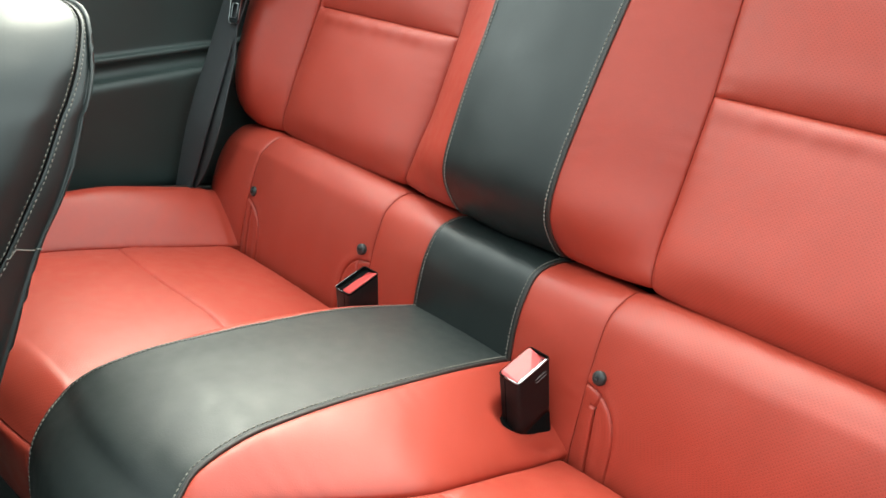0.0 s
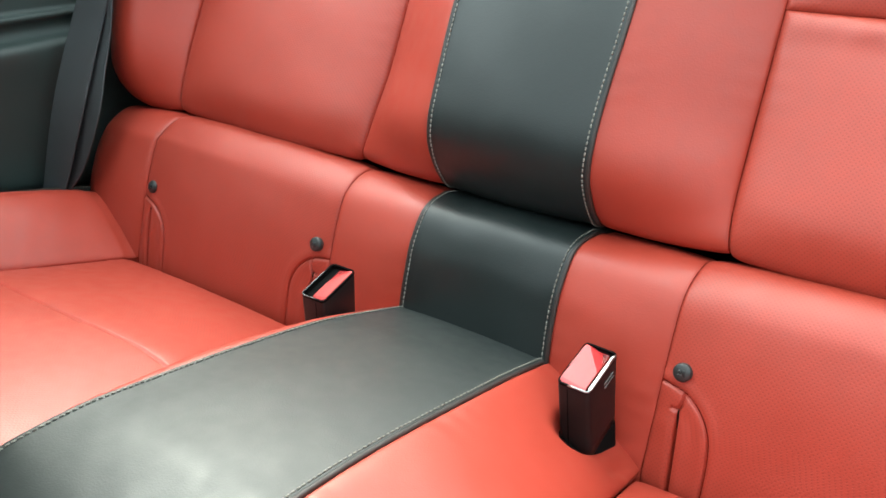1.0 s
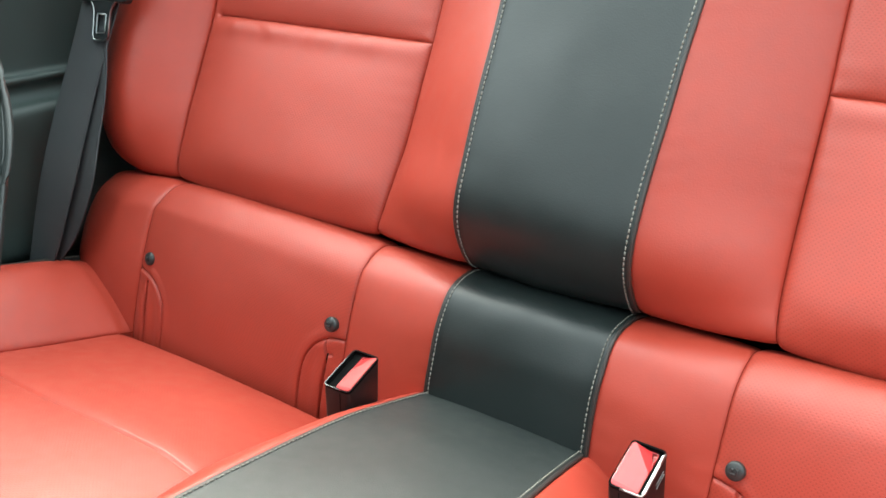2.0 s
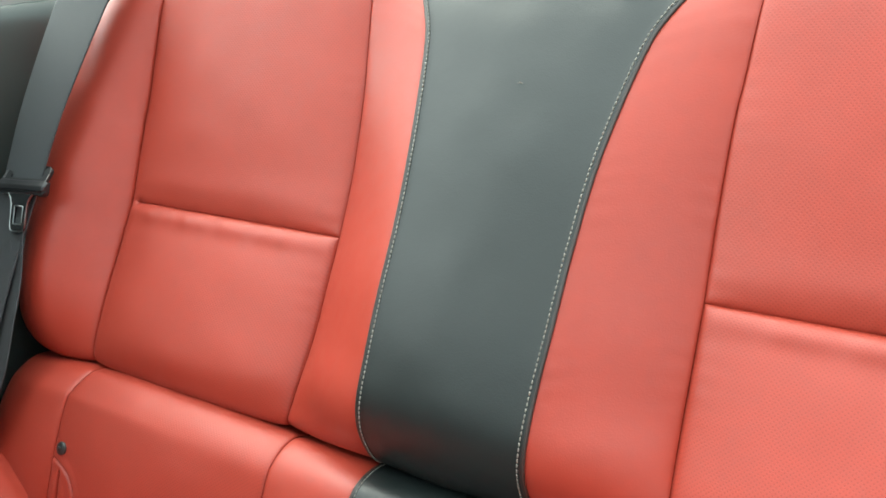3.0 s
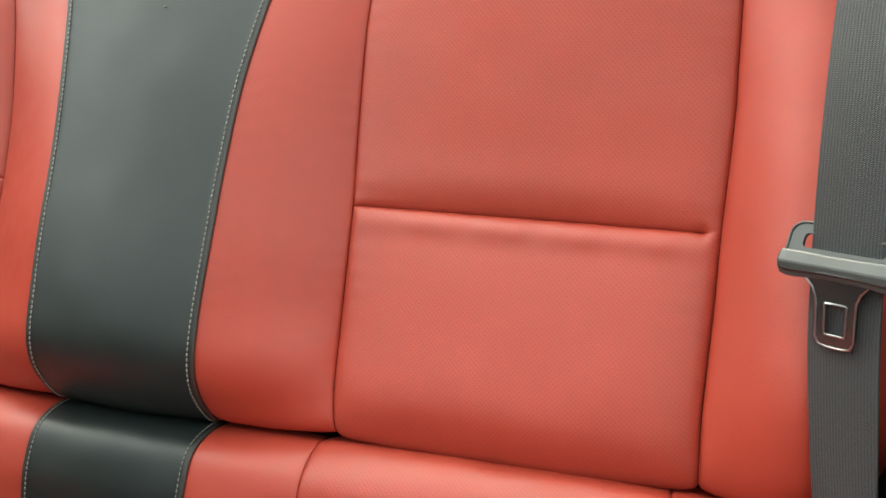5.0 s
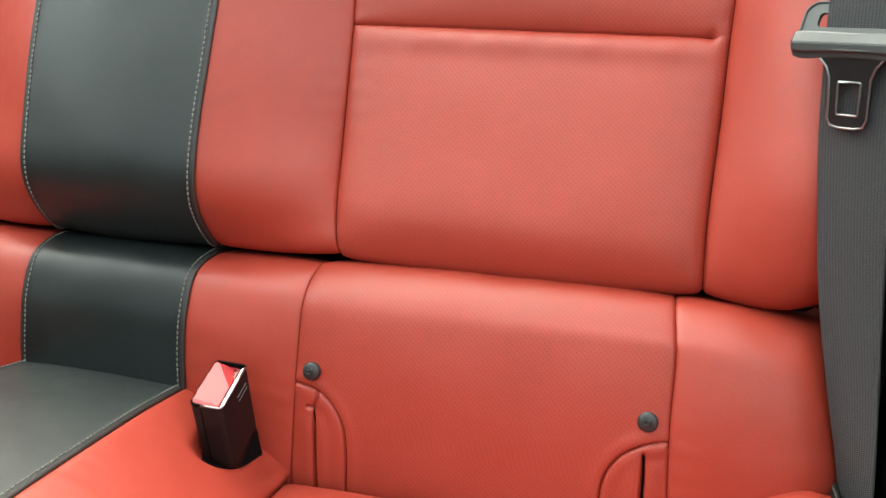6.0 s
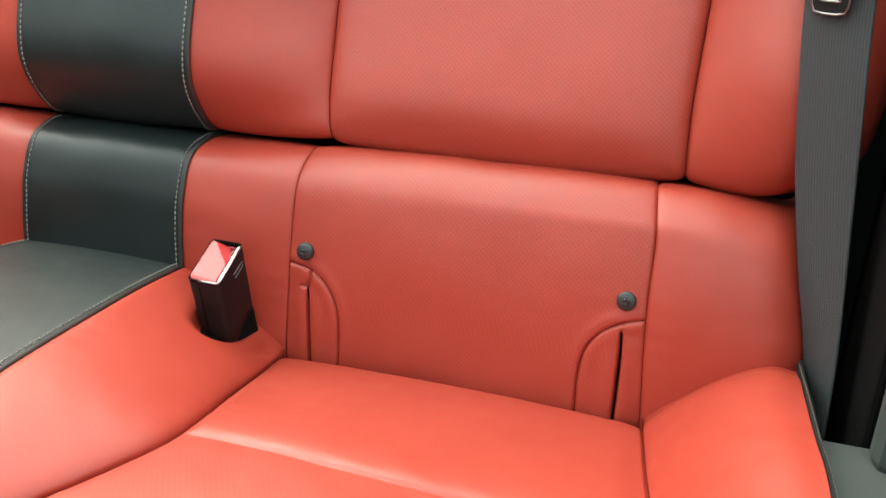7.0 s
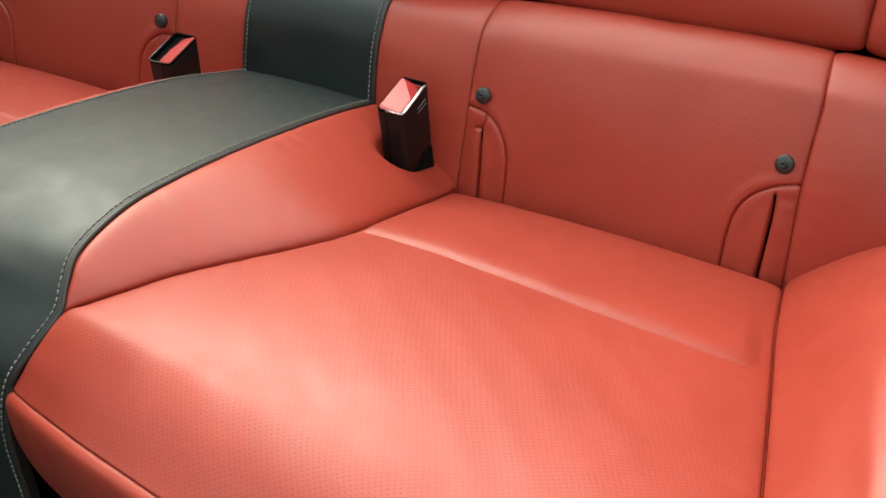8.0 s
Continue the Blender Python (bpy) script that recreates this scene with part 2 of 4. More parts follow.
def inset(g, n, side, dist, lift):
    """The line on a sheet that runs at a distance from one of its sides."""
    d = dict(zip("uUvV", lengths(g)))[side]
    line = []
    if side in "uU":
        order = range(g.shape[0]) if side == "u" else range(g.shape[0] - 1, -1, -1)
        order = list(order)
        for j in range(g.shape[1]):
            dd = d[order, j]
            line.append([np.interp(dist, dd, (g + n * lift)[order, j, k]) for k in range(3)])
    else:
        order = list(range(g.shape[1])) if side == "v" else list(range(g.shape[1] - 1, -1, -1))
        for i in range(g.shape[0]):
            dd = d[i, order]
            line.append([np.interp(dist, dd, (g + n * lift)[i, order, k]) for k in range(3)])
    return np.array(line)


def stitches(line, pitch=0.0048, length=0.0036, r=0.00062):
    """A row of short rounded threads along a line, one bmesh."""
    s = np.concatenate([[0], np.cumsum(np.linalg.norm(np.diff(line, axis=0), axis=1))])
    bm = bmesh.new()
    rnd = random.Random(5)
    for c in np.arange(pitch, s[-1] - pitch, pitch):
        c += rnd.uniform(-0.0002, 0.0002)
        a, b = (np.array([np.interp(w, s, line[:, k]) for k in range(3)]) for w in (c - length / 2, c + length / 2))
        t = (b - a) / max(np.linalg.norm(b - a), 1e-9)
        side = np.cross(t, (0.3, -0.8, 0.5))
        side /= np.linalg.norm(side)
        up = np.cross(side, t)
        rings = []
        for f, rad in ((0.0, 0.35), (0.2, 1.0), (0.8, 1.0), (1.0, 0.35)):
            o = a + (b - a) * f - up * (0.0004 if f in (0.0, 1.0) else 0.0)
            rings.append([bm.verts.new(o + (side * math.cos(w) + up * math.sin(w)) * r * rad) for w in (math.tau * q / 5 for q in range(5))])
        for p, q in zip(rings, rings[1:]):
            for e in range(5):
                bm.faces.new((p[e], p[(e + 1) % 5], q[(e + 1) % 5], q[e]))
        bm.faces.new(rings[0][::-1])
        bm.faces.new(rings[-1])
    return bm


def tube(line, r, sides=8):
    """A round cord along a line."""
    bm = bmesh.new()
    line = np.array(line)
    rings = []
    for i, p in enumerate(line):
        t = line[min(i + 1, len(line) - 1)] - line[max(i - 1, 0)]
        t = t / max(np.linalg.norm(t), 1e-9)
        s = np.cross(t, (0.2, 0.3, 0.9))
        s /= max(np.linalg.norm(s), 1e-9)
        u = np.cross(t, s)
        rings.append([bm.verts.new(p + (s * math.cos(w) + u * math.sin(w)) * r) for w in (math.tau * q / sides for q in range(sides))])
    for a, b in zip(rings, rings[1:]):
        for e in range(sides):
            bm.faces.new((a[e], a[(e + 1) % sides], b[(e + 1) % sides], b[e]))
    bm.faces.new(rings[0][::-1])
    bm.faces.new(rings[-1])
    return bm


def box(x0, x1, y0, y1, z0, z1, bevel=0.0, seg=2):
    bm = bmesh.new()
    bmesh.ops.create_cube(bm, size=1)
    for v in bm.verts:
        v.co = ((x0 + x1) / 2 + v.co.x * (x1 - x0), (y0 + y1) / 2 + v.co.y * (y1 - y0), (z0 + z1) / 2 + v.co.z * (z1 - z0))
    if bevel:
        bmesh.ops.bevel(bm, geom=bm.edges[:], offset=bevel, segments=seg, profile=0.5, affect="EDGES")
    return bm


def prism(outline, depth, bevel=0.0, holes=(), m=None):
    """A plate from an outline in its own x, y with thickness along z; holes: inner outlines joined by a bridge of faces."""
    bm = bmesh.new()
    if holes:
        inner = holes[0]
        k = len(outline)
        rows = []
        for z in (0, depth):
            rows.append(([bm.verts.new((x, y, z)) for x, y in outline], [bm.verts.new((x, y, z)) for x, y in inner]))
        for i in range(k):
            j = (i + 1) % k
            (o0, i0), (o1, i1) = rows
            bm.faces.new((o1[i], o1[j], i1[j], i1[i]))
            bm.faces.new((o0[j], o0[i], i0[i], i0[j]))
            bm.faces.new((o0[i], o0[j], o1[j], o1[i]))
            bm.faces.new((i0[j], i0[i], i1[i], i1[j]))
    else:
        lo = [bm.verts.new((x, y, 0)) for x, y in outline]
        hi = [bm.verts.new((x, y, depth)) for x, y in outline]
        k = len(outline)
        bm.faces.new(hi)
        bm.faces.new(lo[::-1])
        for i in range(k):
            j = (i + 1) % k
            bm.faces.new((lo[i], lo[j], hi[j], hi[i]))
        if bevel:
            es = [e for e in bm.edges if abs(e.verts[0].co.z - e.verts[1].co.z) < 1e-9]
            bmesh.ops.bevel(bm, geom=es, offset=bevel, segments=2, profile=0.5, affect="EDGES")
    if m is not None:
        bm.transform(m)
    return bm


def rounded(w, h, r, n=5, cx=0.0, cy=0.0):
    """A rounded rectangle, counter-clockwise."""
    out = []
    for sx, sy, a0 in ((1, 1, 0), (-1, 1, 90), (-1, -1, 180), (1, -1, 270)):
        for q in range(n):
            a = radians(a0 + 90 * q / (n - 1))
            out.append((cx + sx * (w / 2 - r) + r * math.cos(a), cy + sy * (h / 2 - r) + r * math.sin(a)))
    return out


def basis(origin, x, y):
    """The pose whose x runs along x and whose y lies towards y."""
    x = Vector(x).normalized()
    z = x.cross(Vector(y)).normalized()
    y = z.cross(x)
    return Matrix.Translation(origin) @ Matrix((x, y, z)).transposed().to_4x4()


# ---- the cabin shell ----
def slab(name, x0, x1, y0, y1, z0, z1, material, label, kind="structure", bevel=0.0):
    return tagged(part(name, box(x0, x1, y0, y1, z0, z1, bevel), material, None, label, smooth=False), label, "car interior", "", kind)


slab("floor", -0.80, 0.84, -1.75, 0.95, -0.05, 0.0, carpet, "dark grey carpeted cabin floor")
# unseen wall, its height set to keep low front light off the seat
slab("wall_front", -0.80, 0.84, -1.75, -1.70, 0.0, 0.92, trim_plastic, "plain dark unseen wall in front that blocks low light")
# unseen overhead slab, added to cut the sky light from ahead
slab("roof_blocker", -0.80, 0.80, -1.25, -0.80, 1.30, 1.34, lining, "unseen grey roof slab in front, added to block sky light")
slab("wall_rear", -0.80, 0.80, 0.95, 1.0, 0.0, 1.02, trim_plastic, "plain dark wall behind the parcel shelf")
slab("shelf", -0.72, 0.72, 0.22, 0.95, 0.94, 0.97, trim_plastic, "dark parcel shelf below the rear window")
for side_name, x0, x1 in (("left", -0.80, -0.75), ("right", 0.75, 0.80)):
    slab("windscreen_pillar_" + side_name, x0, x1, -1.25, -1.19, 0.0, 1.30, trim_plastic, "dark windscreen pillar under the roof")
slab("wall_left", -0.80, -0.74, -0.50, 0.95, 0.0, 0.90, trim_plastic, "plain dark body side below the window")
# unseen wall, lowered so that side light reaches the right bolsters
slab("wall_left_front", -0.86, -0.80, -1.75, -0.50, 0.0, 0.46, shell_grey, "plain unseen grey wall on the far side, kept low to let light in")
slab("wall_right", 0.74, 0.80, -0.22, 0.95, 0.0, 0.90, trim_plastic, "plain dark body side beside the rear seat")
# unseen wall in the open doorway, its height set for the light from the right
slab("wall_right_front", 0.84, 0.88, -1.75, -0.22, 0.0, 0.50, shell_grey, "plain unseen grey wall at the side, sized to shape the side light")
slab("ground", -60, 60, -60, 60, -0.36, -0.30, concrete, "grey ground around the car")


# ---- side trims ----
def side_trim(s, y0, y1, label, material):
    """The moulded panel beside the rear seat, with its arm ledge. s: which side."""
    prof = [(0.716, 0.874), (0.708, 0.867), (0.703, 0.852), (0.704, 0.80), (0.706, 0.66), (0.706, 0.592), (0.702, 0.582), (0.695, 0.580), (0.694, 0.574), (0.699, 0.569),
            (0.701, 0.560), (0.694, 0.552), (0.680, 0.549), (0.673, 0.545), (0.670, 0.535), (0.671, 0.50), (0.674, 0.42), (0.675, 0.375), (0.680, 0.360), (0.690, 0.352)]
    line = spline([(s * x, 0, z) for x, z in prof], 150)
    ys = np.linspace(y0, y1, 40)
    g = np.zeros((40, 150, 3))
    for i, y in enumerate(ys):
        end = max(0.0, (y - (y1 - 0.02)) / 0.02)
        g[i] = line
        g[i, :, 1] = y
        g[i, :, 0] += s * 0.012 * end ** 2
        g[i, :, 2] += 0.13 * (y + 0.10) * np.exp(-((line[:, 2] - 0.545) / 0.09) ** 2) + 0.3 * (y + 0.1) * np.clip((line[:, 2] - 0.8) / 0.1, 0, 1)
    n = normals(g, (-s, 0, 0))
    ob = part("side_trim", sheet(g, n, 0.02), material, None)
    return tagged(ob, label, "trim panel", "side trims", "structure")


side_trim(-1, -0.50, 0.13, "dark grey moulded side panel with an arm ledge beside the rear seat", trim_plastic)
side_trim(1, -0.145, -0.035, "black moulded side panel beside the open door", gloss_black)
# near-black slab: the shade of the belt recess is put into its colour
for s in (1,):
    slab("belt_recess_shade", min(s * 0.70, s * 0.735), max(s * 0.70, s * 0.735), -0.034, 0.22, 0.0, 0.80, shadow_black, "black slab for the shade in the recess behind the seat belt")
for s in (-1, 1):
    m = Matrix.Translation((s * 0.722, 0, 0)) @ Matrix(((0, 0, s, 0), (1, 0, 0, 0), (0, 1, 0, 0), (0, 0, 0, 1)))
    for name, pts, stuff, label in (("quarter_panel", [(-0.034, 0.80), (0.30, 0.80), (0.30, 0.968), (-0.034, 0.862)], trim_plastic, "dark grey moulded panel beside the backrest"),
                                    ("quarter_trim", [(-0.034, 0.864), (0.30, 0.970), (0.30, 1.00), (-0.034, 0.896)], shell_grey, "light grey trim below the quarter window")):
        tagged(part(name, prism(pts if s > 0 else pts[::-1], 0.012, m=m), stuff, None, label, smooth=False), label, "trim panel", "", "structure")
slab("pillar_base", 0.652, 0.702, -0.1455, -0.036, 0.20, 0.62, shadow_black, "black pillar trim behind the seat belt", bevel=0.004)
slab("sill", 0.6235, 0.838, -1.28, -0.146, 0.10, 0.362, carpet, "grey carpeted door sill beside the seat cushion", bevel=0.004)

slab("sill_riser", 0.655, 0.835, -0.178, -0.147, 0.355, 0.474, carpet, "grey carpeted end of the sill beside the pillar", bevel=0.012)

# ---- the rear backrest ----
STRIP = [(0.086, 0.035, 0.478), (0.0855, 0.008, 0.479), (0.085, -0.019, 0.513), (0.0855, -0.025, 0.545), (0.086, -0.014, 0.590), (0.088, 0.005, 0.645), (0.091, 0.032, 0.711),
         (0.098, 0.062, 0.787), (0.113, 0.100, 0.873), (0.127, 0.118, 0.910), (0.150, 0.138, 0.941), (0.185, 0.160, 0.962), (0.215, 0.20, 0.975)]
# the strip's right-hand edge stands a little wider at its foot
STRIP_RIGHT = [(x + 0.0045 * min(1.0, max(0.0, (0.76 - z) / 0.12)), y, z) for x, y, z in STRIP]
SEAM_IN_LOW = [(0.206, 0.045, 0.478), (0.205, 0.016, 0.4815), (0.2005, 0.021, 0.512), (0.197, 0.044, 0.568), (0.196, 0.061, 0.620), (0.195, 0.078, 0.673)]
SEAM_IN_TOP = [(0.195, 0.078, 0.673), (0.193, 0.095, 0.742), (0.194, 0.109, 0.820), (0.197, 0.116, 0.860), (0.203, 0.131, 0.941), (0.209, 0.155, 0.966), (0.215, 0.20, 0.975)]
SEAM_OUT_LOW = [(0.5145, 0.045, 0.484), (0.514, 0.012, 0.4865), (0.512, 0.022, 0.540), (0.514, 0.050, 0.615), (0.5145, 0.0705, 0.674)]
SEAM_OUT_TOP = [(0.5145, 0.0705, 0.674), (0.517, 0.090, 0.763), (0.516, 0.099, 0.807), (0.514, 0.111, 0.889), (0.512, 0.121, 0.934), (0.511, 0.145, 0.966), (0.511, 0.20, 0.975)]
RIDGE = [(0.572, 0.045, 0.482), (0.575, 0.006, 0.486), (0.577, -0.012, 0.512), (0.579, -0.016, 0.560), (0.579, -0.004, 0.620), (0.577, 0.014, 0.675), (0.574, 0.042, 0.760), (0.569, 0.070, 0.840),
         (0.560, 0.100, 0.920), (0.553, 0.130, 0.955), (0.548, 0.19, 0.970)]
EDGE = [(0.612, 0.06, 0.500), (0.622, 0.020, 0.502), (0.630, 0.004, 0.525), (0.634, 0.006, 0.570), (0.634, 0.018, 0.630), (0.632, 0.034, 0.690), (0.627, 0.060, 0.770), (0.618, 0.085, 0.840),
        (0.598, 0.112, 0.910), (0.580, 0.140, 0.945), (0.565, 0.19, 0.960)]
FLANK = [(0.625, 0.12, 0.505), (0.640, 0.080, 0.505), (0.648, 0.070, 0.525), (0.652, 0.075, 0.570), (0.652, 0.090, 0.630), (0.650, 0.105, 0.690), (0.645, 0.130, 0.770), (0.634, 0.150, 0.840),
         (0.612, 0.165, 0.905), (0.590, 0.18, 0.935), (0.570, 0.21, 0.950)]

backrest = thing("rear_bench_back", (0, 0.1, 0.48), "red and black leather rear bench backrest with two seating places", "car seat")


def side(curve, s):
    return curve if s > 0 else mirror(curve)


NV = 130
g = across([spline(mirror(STRIP), NV), spline([(0, y - 0.004, z) for _, y, z in STRIP[:-2]] + [(0, 0.160, 0.958), (0, 0.205, 0.972)], NV), spline(STRIP_RIGHT, NV)], 70)
g, n = puffed(g, (0, -1, 0.3), 0.0020, 0.0012, 0.003, 0.05, "uU", "uU")
i = int(np.argmin(np.abs(g[35, :, 2] - 0.844)))
lint_at = g[36, i] + n[36, i] * 0.0008
part("center_strip", sheet(g, n), black_leather, backrest, "black leather centre strip with pale topstitching")
for u in "uU":
    tagged(part("stitching", stitches(inset(g, n, u, 0.0080, 0.0008), r=0.00076), thread, backrest, "pale topstitching thread"), kind="stuff")
    part("edge_binding", tube(inset(g, n, u, 0.0030, -0.0006), 0.0021, 8), folded_edge, backrest, "dark brown folded leather edge")

def seam_end(d, where, rise, edge):
    """The cross seam stops short of the outer seam, in a small dimple."""
    stop = 1 / (1 + np.exp((d["U"] - 0.011) / 0.0012))
    dimple = -0.0025 * np.exp(-((d["U"] - 0.014) / 0.006) ** 2 - (d[where] / 0.006) ** 2)
    return rise * np.exp(-d[where] / edge) * (1 - np.exp(-d["U"] / edge)) * stop + 0.0012 * np.exp(-(d[where] / 0.0011) ** 2) * stop + dimple


for s in (1, -1):
    seam_in = SEAM_IN_LOW + SEAM_IN_TOP[1:]
    seam_out = SEAM_OUT_LOW + SEAM_OUT_TOP[1:]
    a, b = spline(STRIP_RIGHT if s > 0 else mirror(STRIP), NV), spline(side(seam_in, s), NV)
    g = across([a, b], 46)
    g, n = puffed(g, (0, -1, 0.3), 0.0015, 0.005, 0.007, 0.07, "uU", extra=lambda g, d: 0.006 * np.exp(-((d["v"] - 0.085) / 0.04) ** 2) * (1 - np.exp(-d["u"] / 0.03)) * (1 - np.exp(-d["U"] / 0.03)), crease=0.0005)
    part("inner_bolster", sheet(g, n), red_leather, backrest, "smooth red leather side bolster")
    low = across([spline(side(SEAM_IN_LOW, s), 90, True), spline(side(SEAM_OUT_LOW, s), 90, True)], 90)
    low, n = puffed(low, (0, -1, 0.3), 0.0045, 0.0045, 0.004, 0.05, "uUV",
                    extra=lambda g, d: seam_end(d, "V", 0.0045, 0.0045) + ((0.0036 + 0.0007 * np.sin(d["u"] * 95 + 0.6) + 0.0005 * np.sin(d["u"] * 211)) * np.exp(-((d["V"] - 0.012) / 0.011) ** 2) + 0.011 * (1 - np.exp(-(np.maximum(d["v"] - 0.034, 0) / 0.020) ** 1.5)) * (1 - np.exp(-d["V"] / 0.06)))
                    * (1 - np.exp(-d["u"] / 0.03)) * (1 - np.exp(-d["U"] / 0.03)))
    part("lower_insert", sheet(low, n), red_perforated, backrest, "perforated red leather centre panel")
    top = across([spline(side(SEAM_IN_TOP, s), 110, True), spline(side(SEAM_OUT_TOP, s), 110, True)], 90)
    top, n = puffed(top, (0, -1, 0.3), 0.0035, 0.006, 0.011, 0.06, "uUv", extra=lambda g, d: seam_end(d, "v", 0.0035, 0.006)
                    + 0.0022 * np.exp(-((d["v"] - 0.026) / 0.022) ** 2) * (1 - np.exp(-d["u"] / 0.03)) * (1 - np.exp(-d["U"] / 0.03)), crease=0.0009)
    part("upper_insert", sheet(top, n), red_perforated, backrest, "perforated red leather centre panel")
    for line in (seam_in, seam_out):
        part("seam", tube(spline(side(line, s), NV), 0.00035, 6), seam_thread, backrest, "dark sewn seam")
    c = [spline(side(q, s), NV) for q in (seam_out, RIDGE, EDGE, FLANK)]
    g = across(c, 60)
    g, n = puffed(g, (-0.3 * s, -1, 0.2), 0.004, 0.005, 0.004, 0.03, "u")
    part("outer_bolster", sheet(g, n), red_leather, backrest, "smooth red leather side bolster")

# dark core that fills the backrest behind its covers
core = box(-0.60, 0.60, 0.20, 0.24, 0.30, 0.955, 0.01)
part("core", core, shadow_black, backrest, "black backing board", smooth=False)
# release catch over the strip
catch = thing("belt_guide", (0.082, 0.13, 0.948), "black plastic belt guide clip at the top of the backrest", "clip")
m = basis((0.083, 0.132, 0.955), (1, 0, 0.0), (0, -0.3, 0.9))
part("body", prism(rounded(0.030, 0.022, 0.006), 0.012, 0.002, m=m), gloss_black, catch)
part("tongue", prism(rounded(0.012, 0.016, 0.003), 0.004, 0.001, m=m @ pose(0.002, -0.010, 0.010)), gloss_black, catch, "small black tab")

lint = thing("lint", tuple(lint_at), "tiny pale thread of lint on the black centre strip", "lint")
part("fibre", tube(spline([tuple(lint_at + np.array(q)) for q in ((-0.0022, 0.0, 0.0), (-0.0006, -0.0004, 0.0012), (0.0008, -0.0004, 0.0010), (0.0022, 0.0, -0.0002))], 14), 0.0004, 5), thread, lint)

# ---- the lower backrest roll ----
roll = thing("lumbar_roll", (0, 0, 0.30), "red and black leather lower roll of the rear bench backrest", "car seat")
L_STRIP = [(0.085, 0.035, 0.468), (0.0845, 0.004, 0.4705), (0.083, -0.026, 0.459), (0.083, -0.043, 0.43), (0.083, -0.05, 0.4), (0.084, -0.054, 0.363), (0.084, -0.056, 0.3)]


def crowned(curve):
    """The roll's top sinks a little towards the crevice behind it."""
    return [(x, y, z - d) for (x, y, z), d in zip(curve, (0.004, 0.003, 0.0005, 0, 0, 0, 0))]


L_STRIP_RIGHT = [(x + 0.003, y, z) for x, y, z in L_STRIP]
L_IN = [(0.191, 0.035, 0.468), (0.1905, 0.005, 0.4715), (0.19, -0.024, 0.453), (0.19, -0.037, 0.423), (0.19, -0.048, 0.37), (0.188, -0.055, 0.3), (0.188, -0.053, 0.27)]
L_OUT = [(0.495, 0.035, 0.4745), (0.495, -0.004, 0.479), (0.498, -0.03, 0.46), (0.5, -0.04, 0.442), (0.501, -0.056, 0.383), (0.507, -0.066, 0.303), (0.508, -0.062, 0.27)]
L_MID = [(0.55, 0.035, 0.4705), (0.551, -0.002, 0.4745), (0.553, -0.031, 0.457), (0.556, -0.043, 0.435), (0.56, -0.056, 0.395), (0.565, -0.062, 0.35), (0.568, -0.062, 0.27)]
L_EDGE = [(0.592, 0.045, 0.4645), (0.597, 0.006, 0.4685), (0.602, -0.018, 0.45), (0.607, -0.031, 0.425), (0.612, -0.041, 0.395), (0.618, -0.048, 0.36), (0.622, -0.05, 0.27)]
L_FLANK = [(0.608, 0.09, 0.4545), (0.616, 0.06, 0.4565), (0.622, 0.045, 0.443), (0.628, 0.035, 0.42), (0.632, 0.025, 0.39), (0.636, 0.02, 0.36), (0.638, 0.02, 0.27)]
L_STRIP, L_STRIP_RIGHT, L_IN, L_OUT, L_MID, L_EDGE, L_FLANK = (crowned(c) for c in (L_STRIP, L_STRIP_RIGHT, L_IN, L_OUT, L_MID, L_EDGE, L_FLANK))


def splayed(curve, k):
    """The far end of the roll reaches further out."""
    return [(x + k * d, y, z) for (x, y, z), d in zip(curve, (0.014, 0.017, 0.019, 0.019, 0.017, 0.012, 0.008))]


g = across([spline(mirror(L_STRIP), 90), spline([(0, y - 0.003, z + 0.001) for _, y, z in L_STRIP], 90), spline(L_STRIP_RIGHT, 90)], 70)
g, n = puffed(g, (0, -1, 0.3), 0.0020, 0.0012, 0.003, 0.05, "uU", "uU")
part("center_panel", sheet(g, n), black_leather, roll, "black leather centre panel with pale topstitching")
for u in "uU":
    tagged(part("stitching", stitches(inset(g, n, u, 0.0080, 0.0007), r=0.00064), thread, roll, "pale topstitching thread"), kind="stuff")
    part("edge_binding", tube(inset(g, n, u, 0.0030, -0.0006), 0.0021, 8), folded_edge, roll, "dark brown folded leather edge")


def near(x, z, line):
    """Distance on the roll's face from a broken line of x, z."""
    best = np.full(x.shape, 9.0)
    for (ax, az), (bx, bz) in zip(line, line[1:]):
        ux, uz = bx - ax, bz - az
        k = np.clip(((x - ax) * ux + (z - az) * uz) / (ux * ux + uz * uz), 0, 1)
        best = np.minimum(best, np.hypot(x - ax - k * ux, z - az - k * uz))
    return best


def arc(pts, n=30):
    return [(p[0], p[2]) for p in spline([(x, 0, z) for x, z in pts], n)]


FLAP_IN = arc([(0.190, 0.3805), (0.203, 0.3795), (0.2145, 0.376), (0.228, 0.366), (0.238, 0.349), (0.2415, 0.325), (0.2415, 0.290)])
FLAP_OUT = arc([(0.502, 0.3835), (0.492, 0.3815), (0.480, 0.377), (0.466, 0.367), (0.456, 0.350), (0.4535, 0.325), (0.4545, 0.288)])
SLIT_IN = arc([(0.2095, 0.362), (0.2115, 0.33), (0.2135, 0.288)], 8)
SLIT_OUT = arc([(0.484, 0.372), (0.4852, 0.34), (0.4855, 0.288)], 8)
PINCH = arc([(0.2125, 0.3765), (0.2120, 0.369), (0.2090, 0.362), (0.2040, 0.362)], 8)


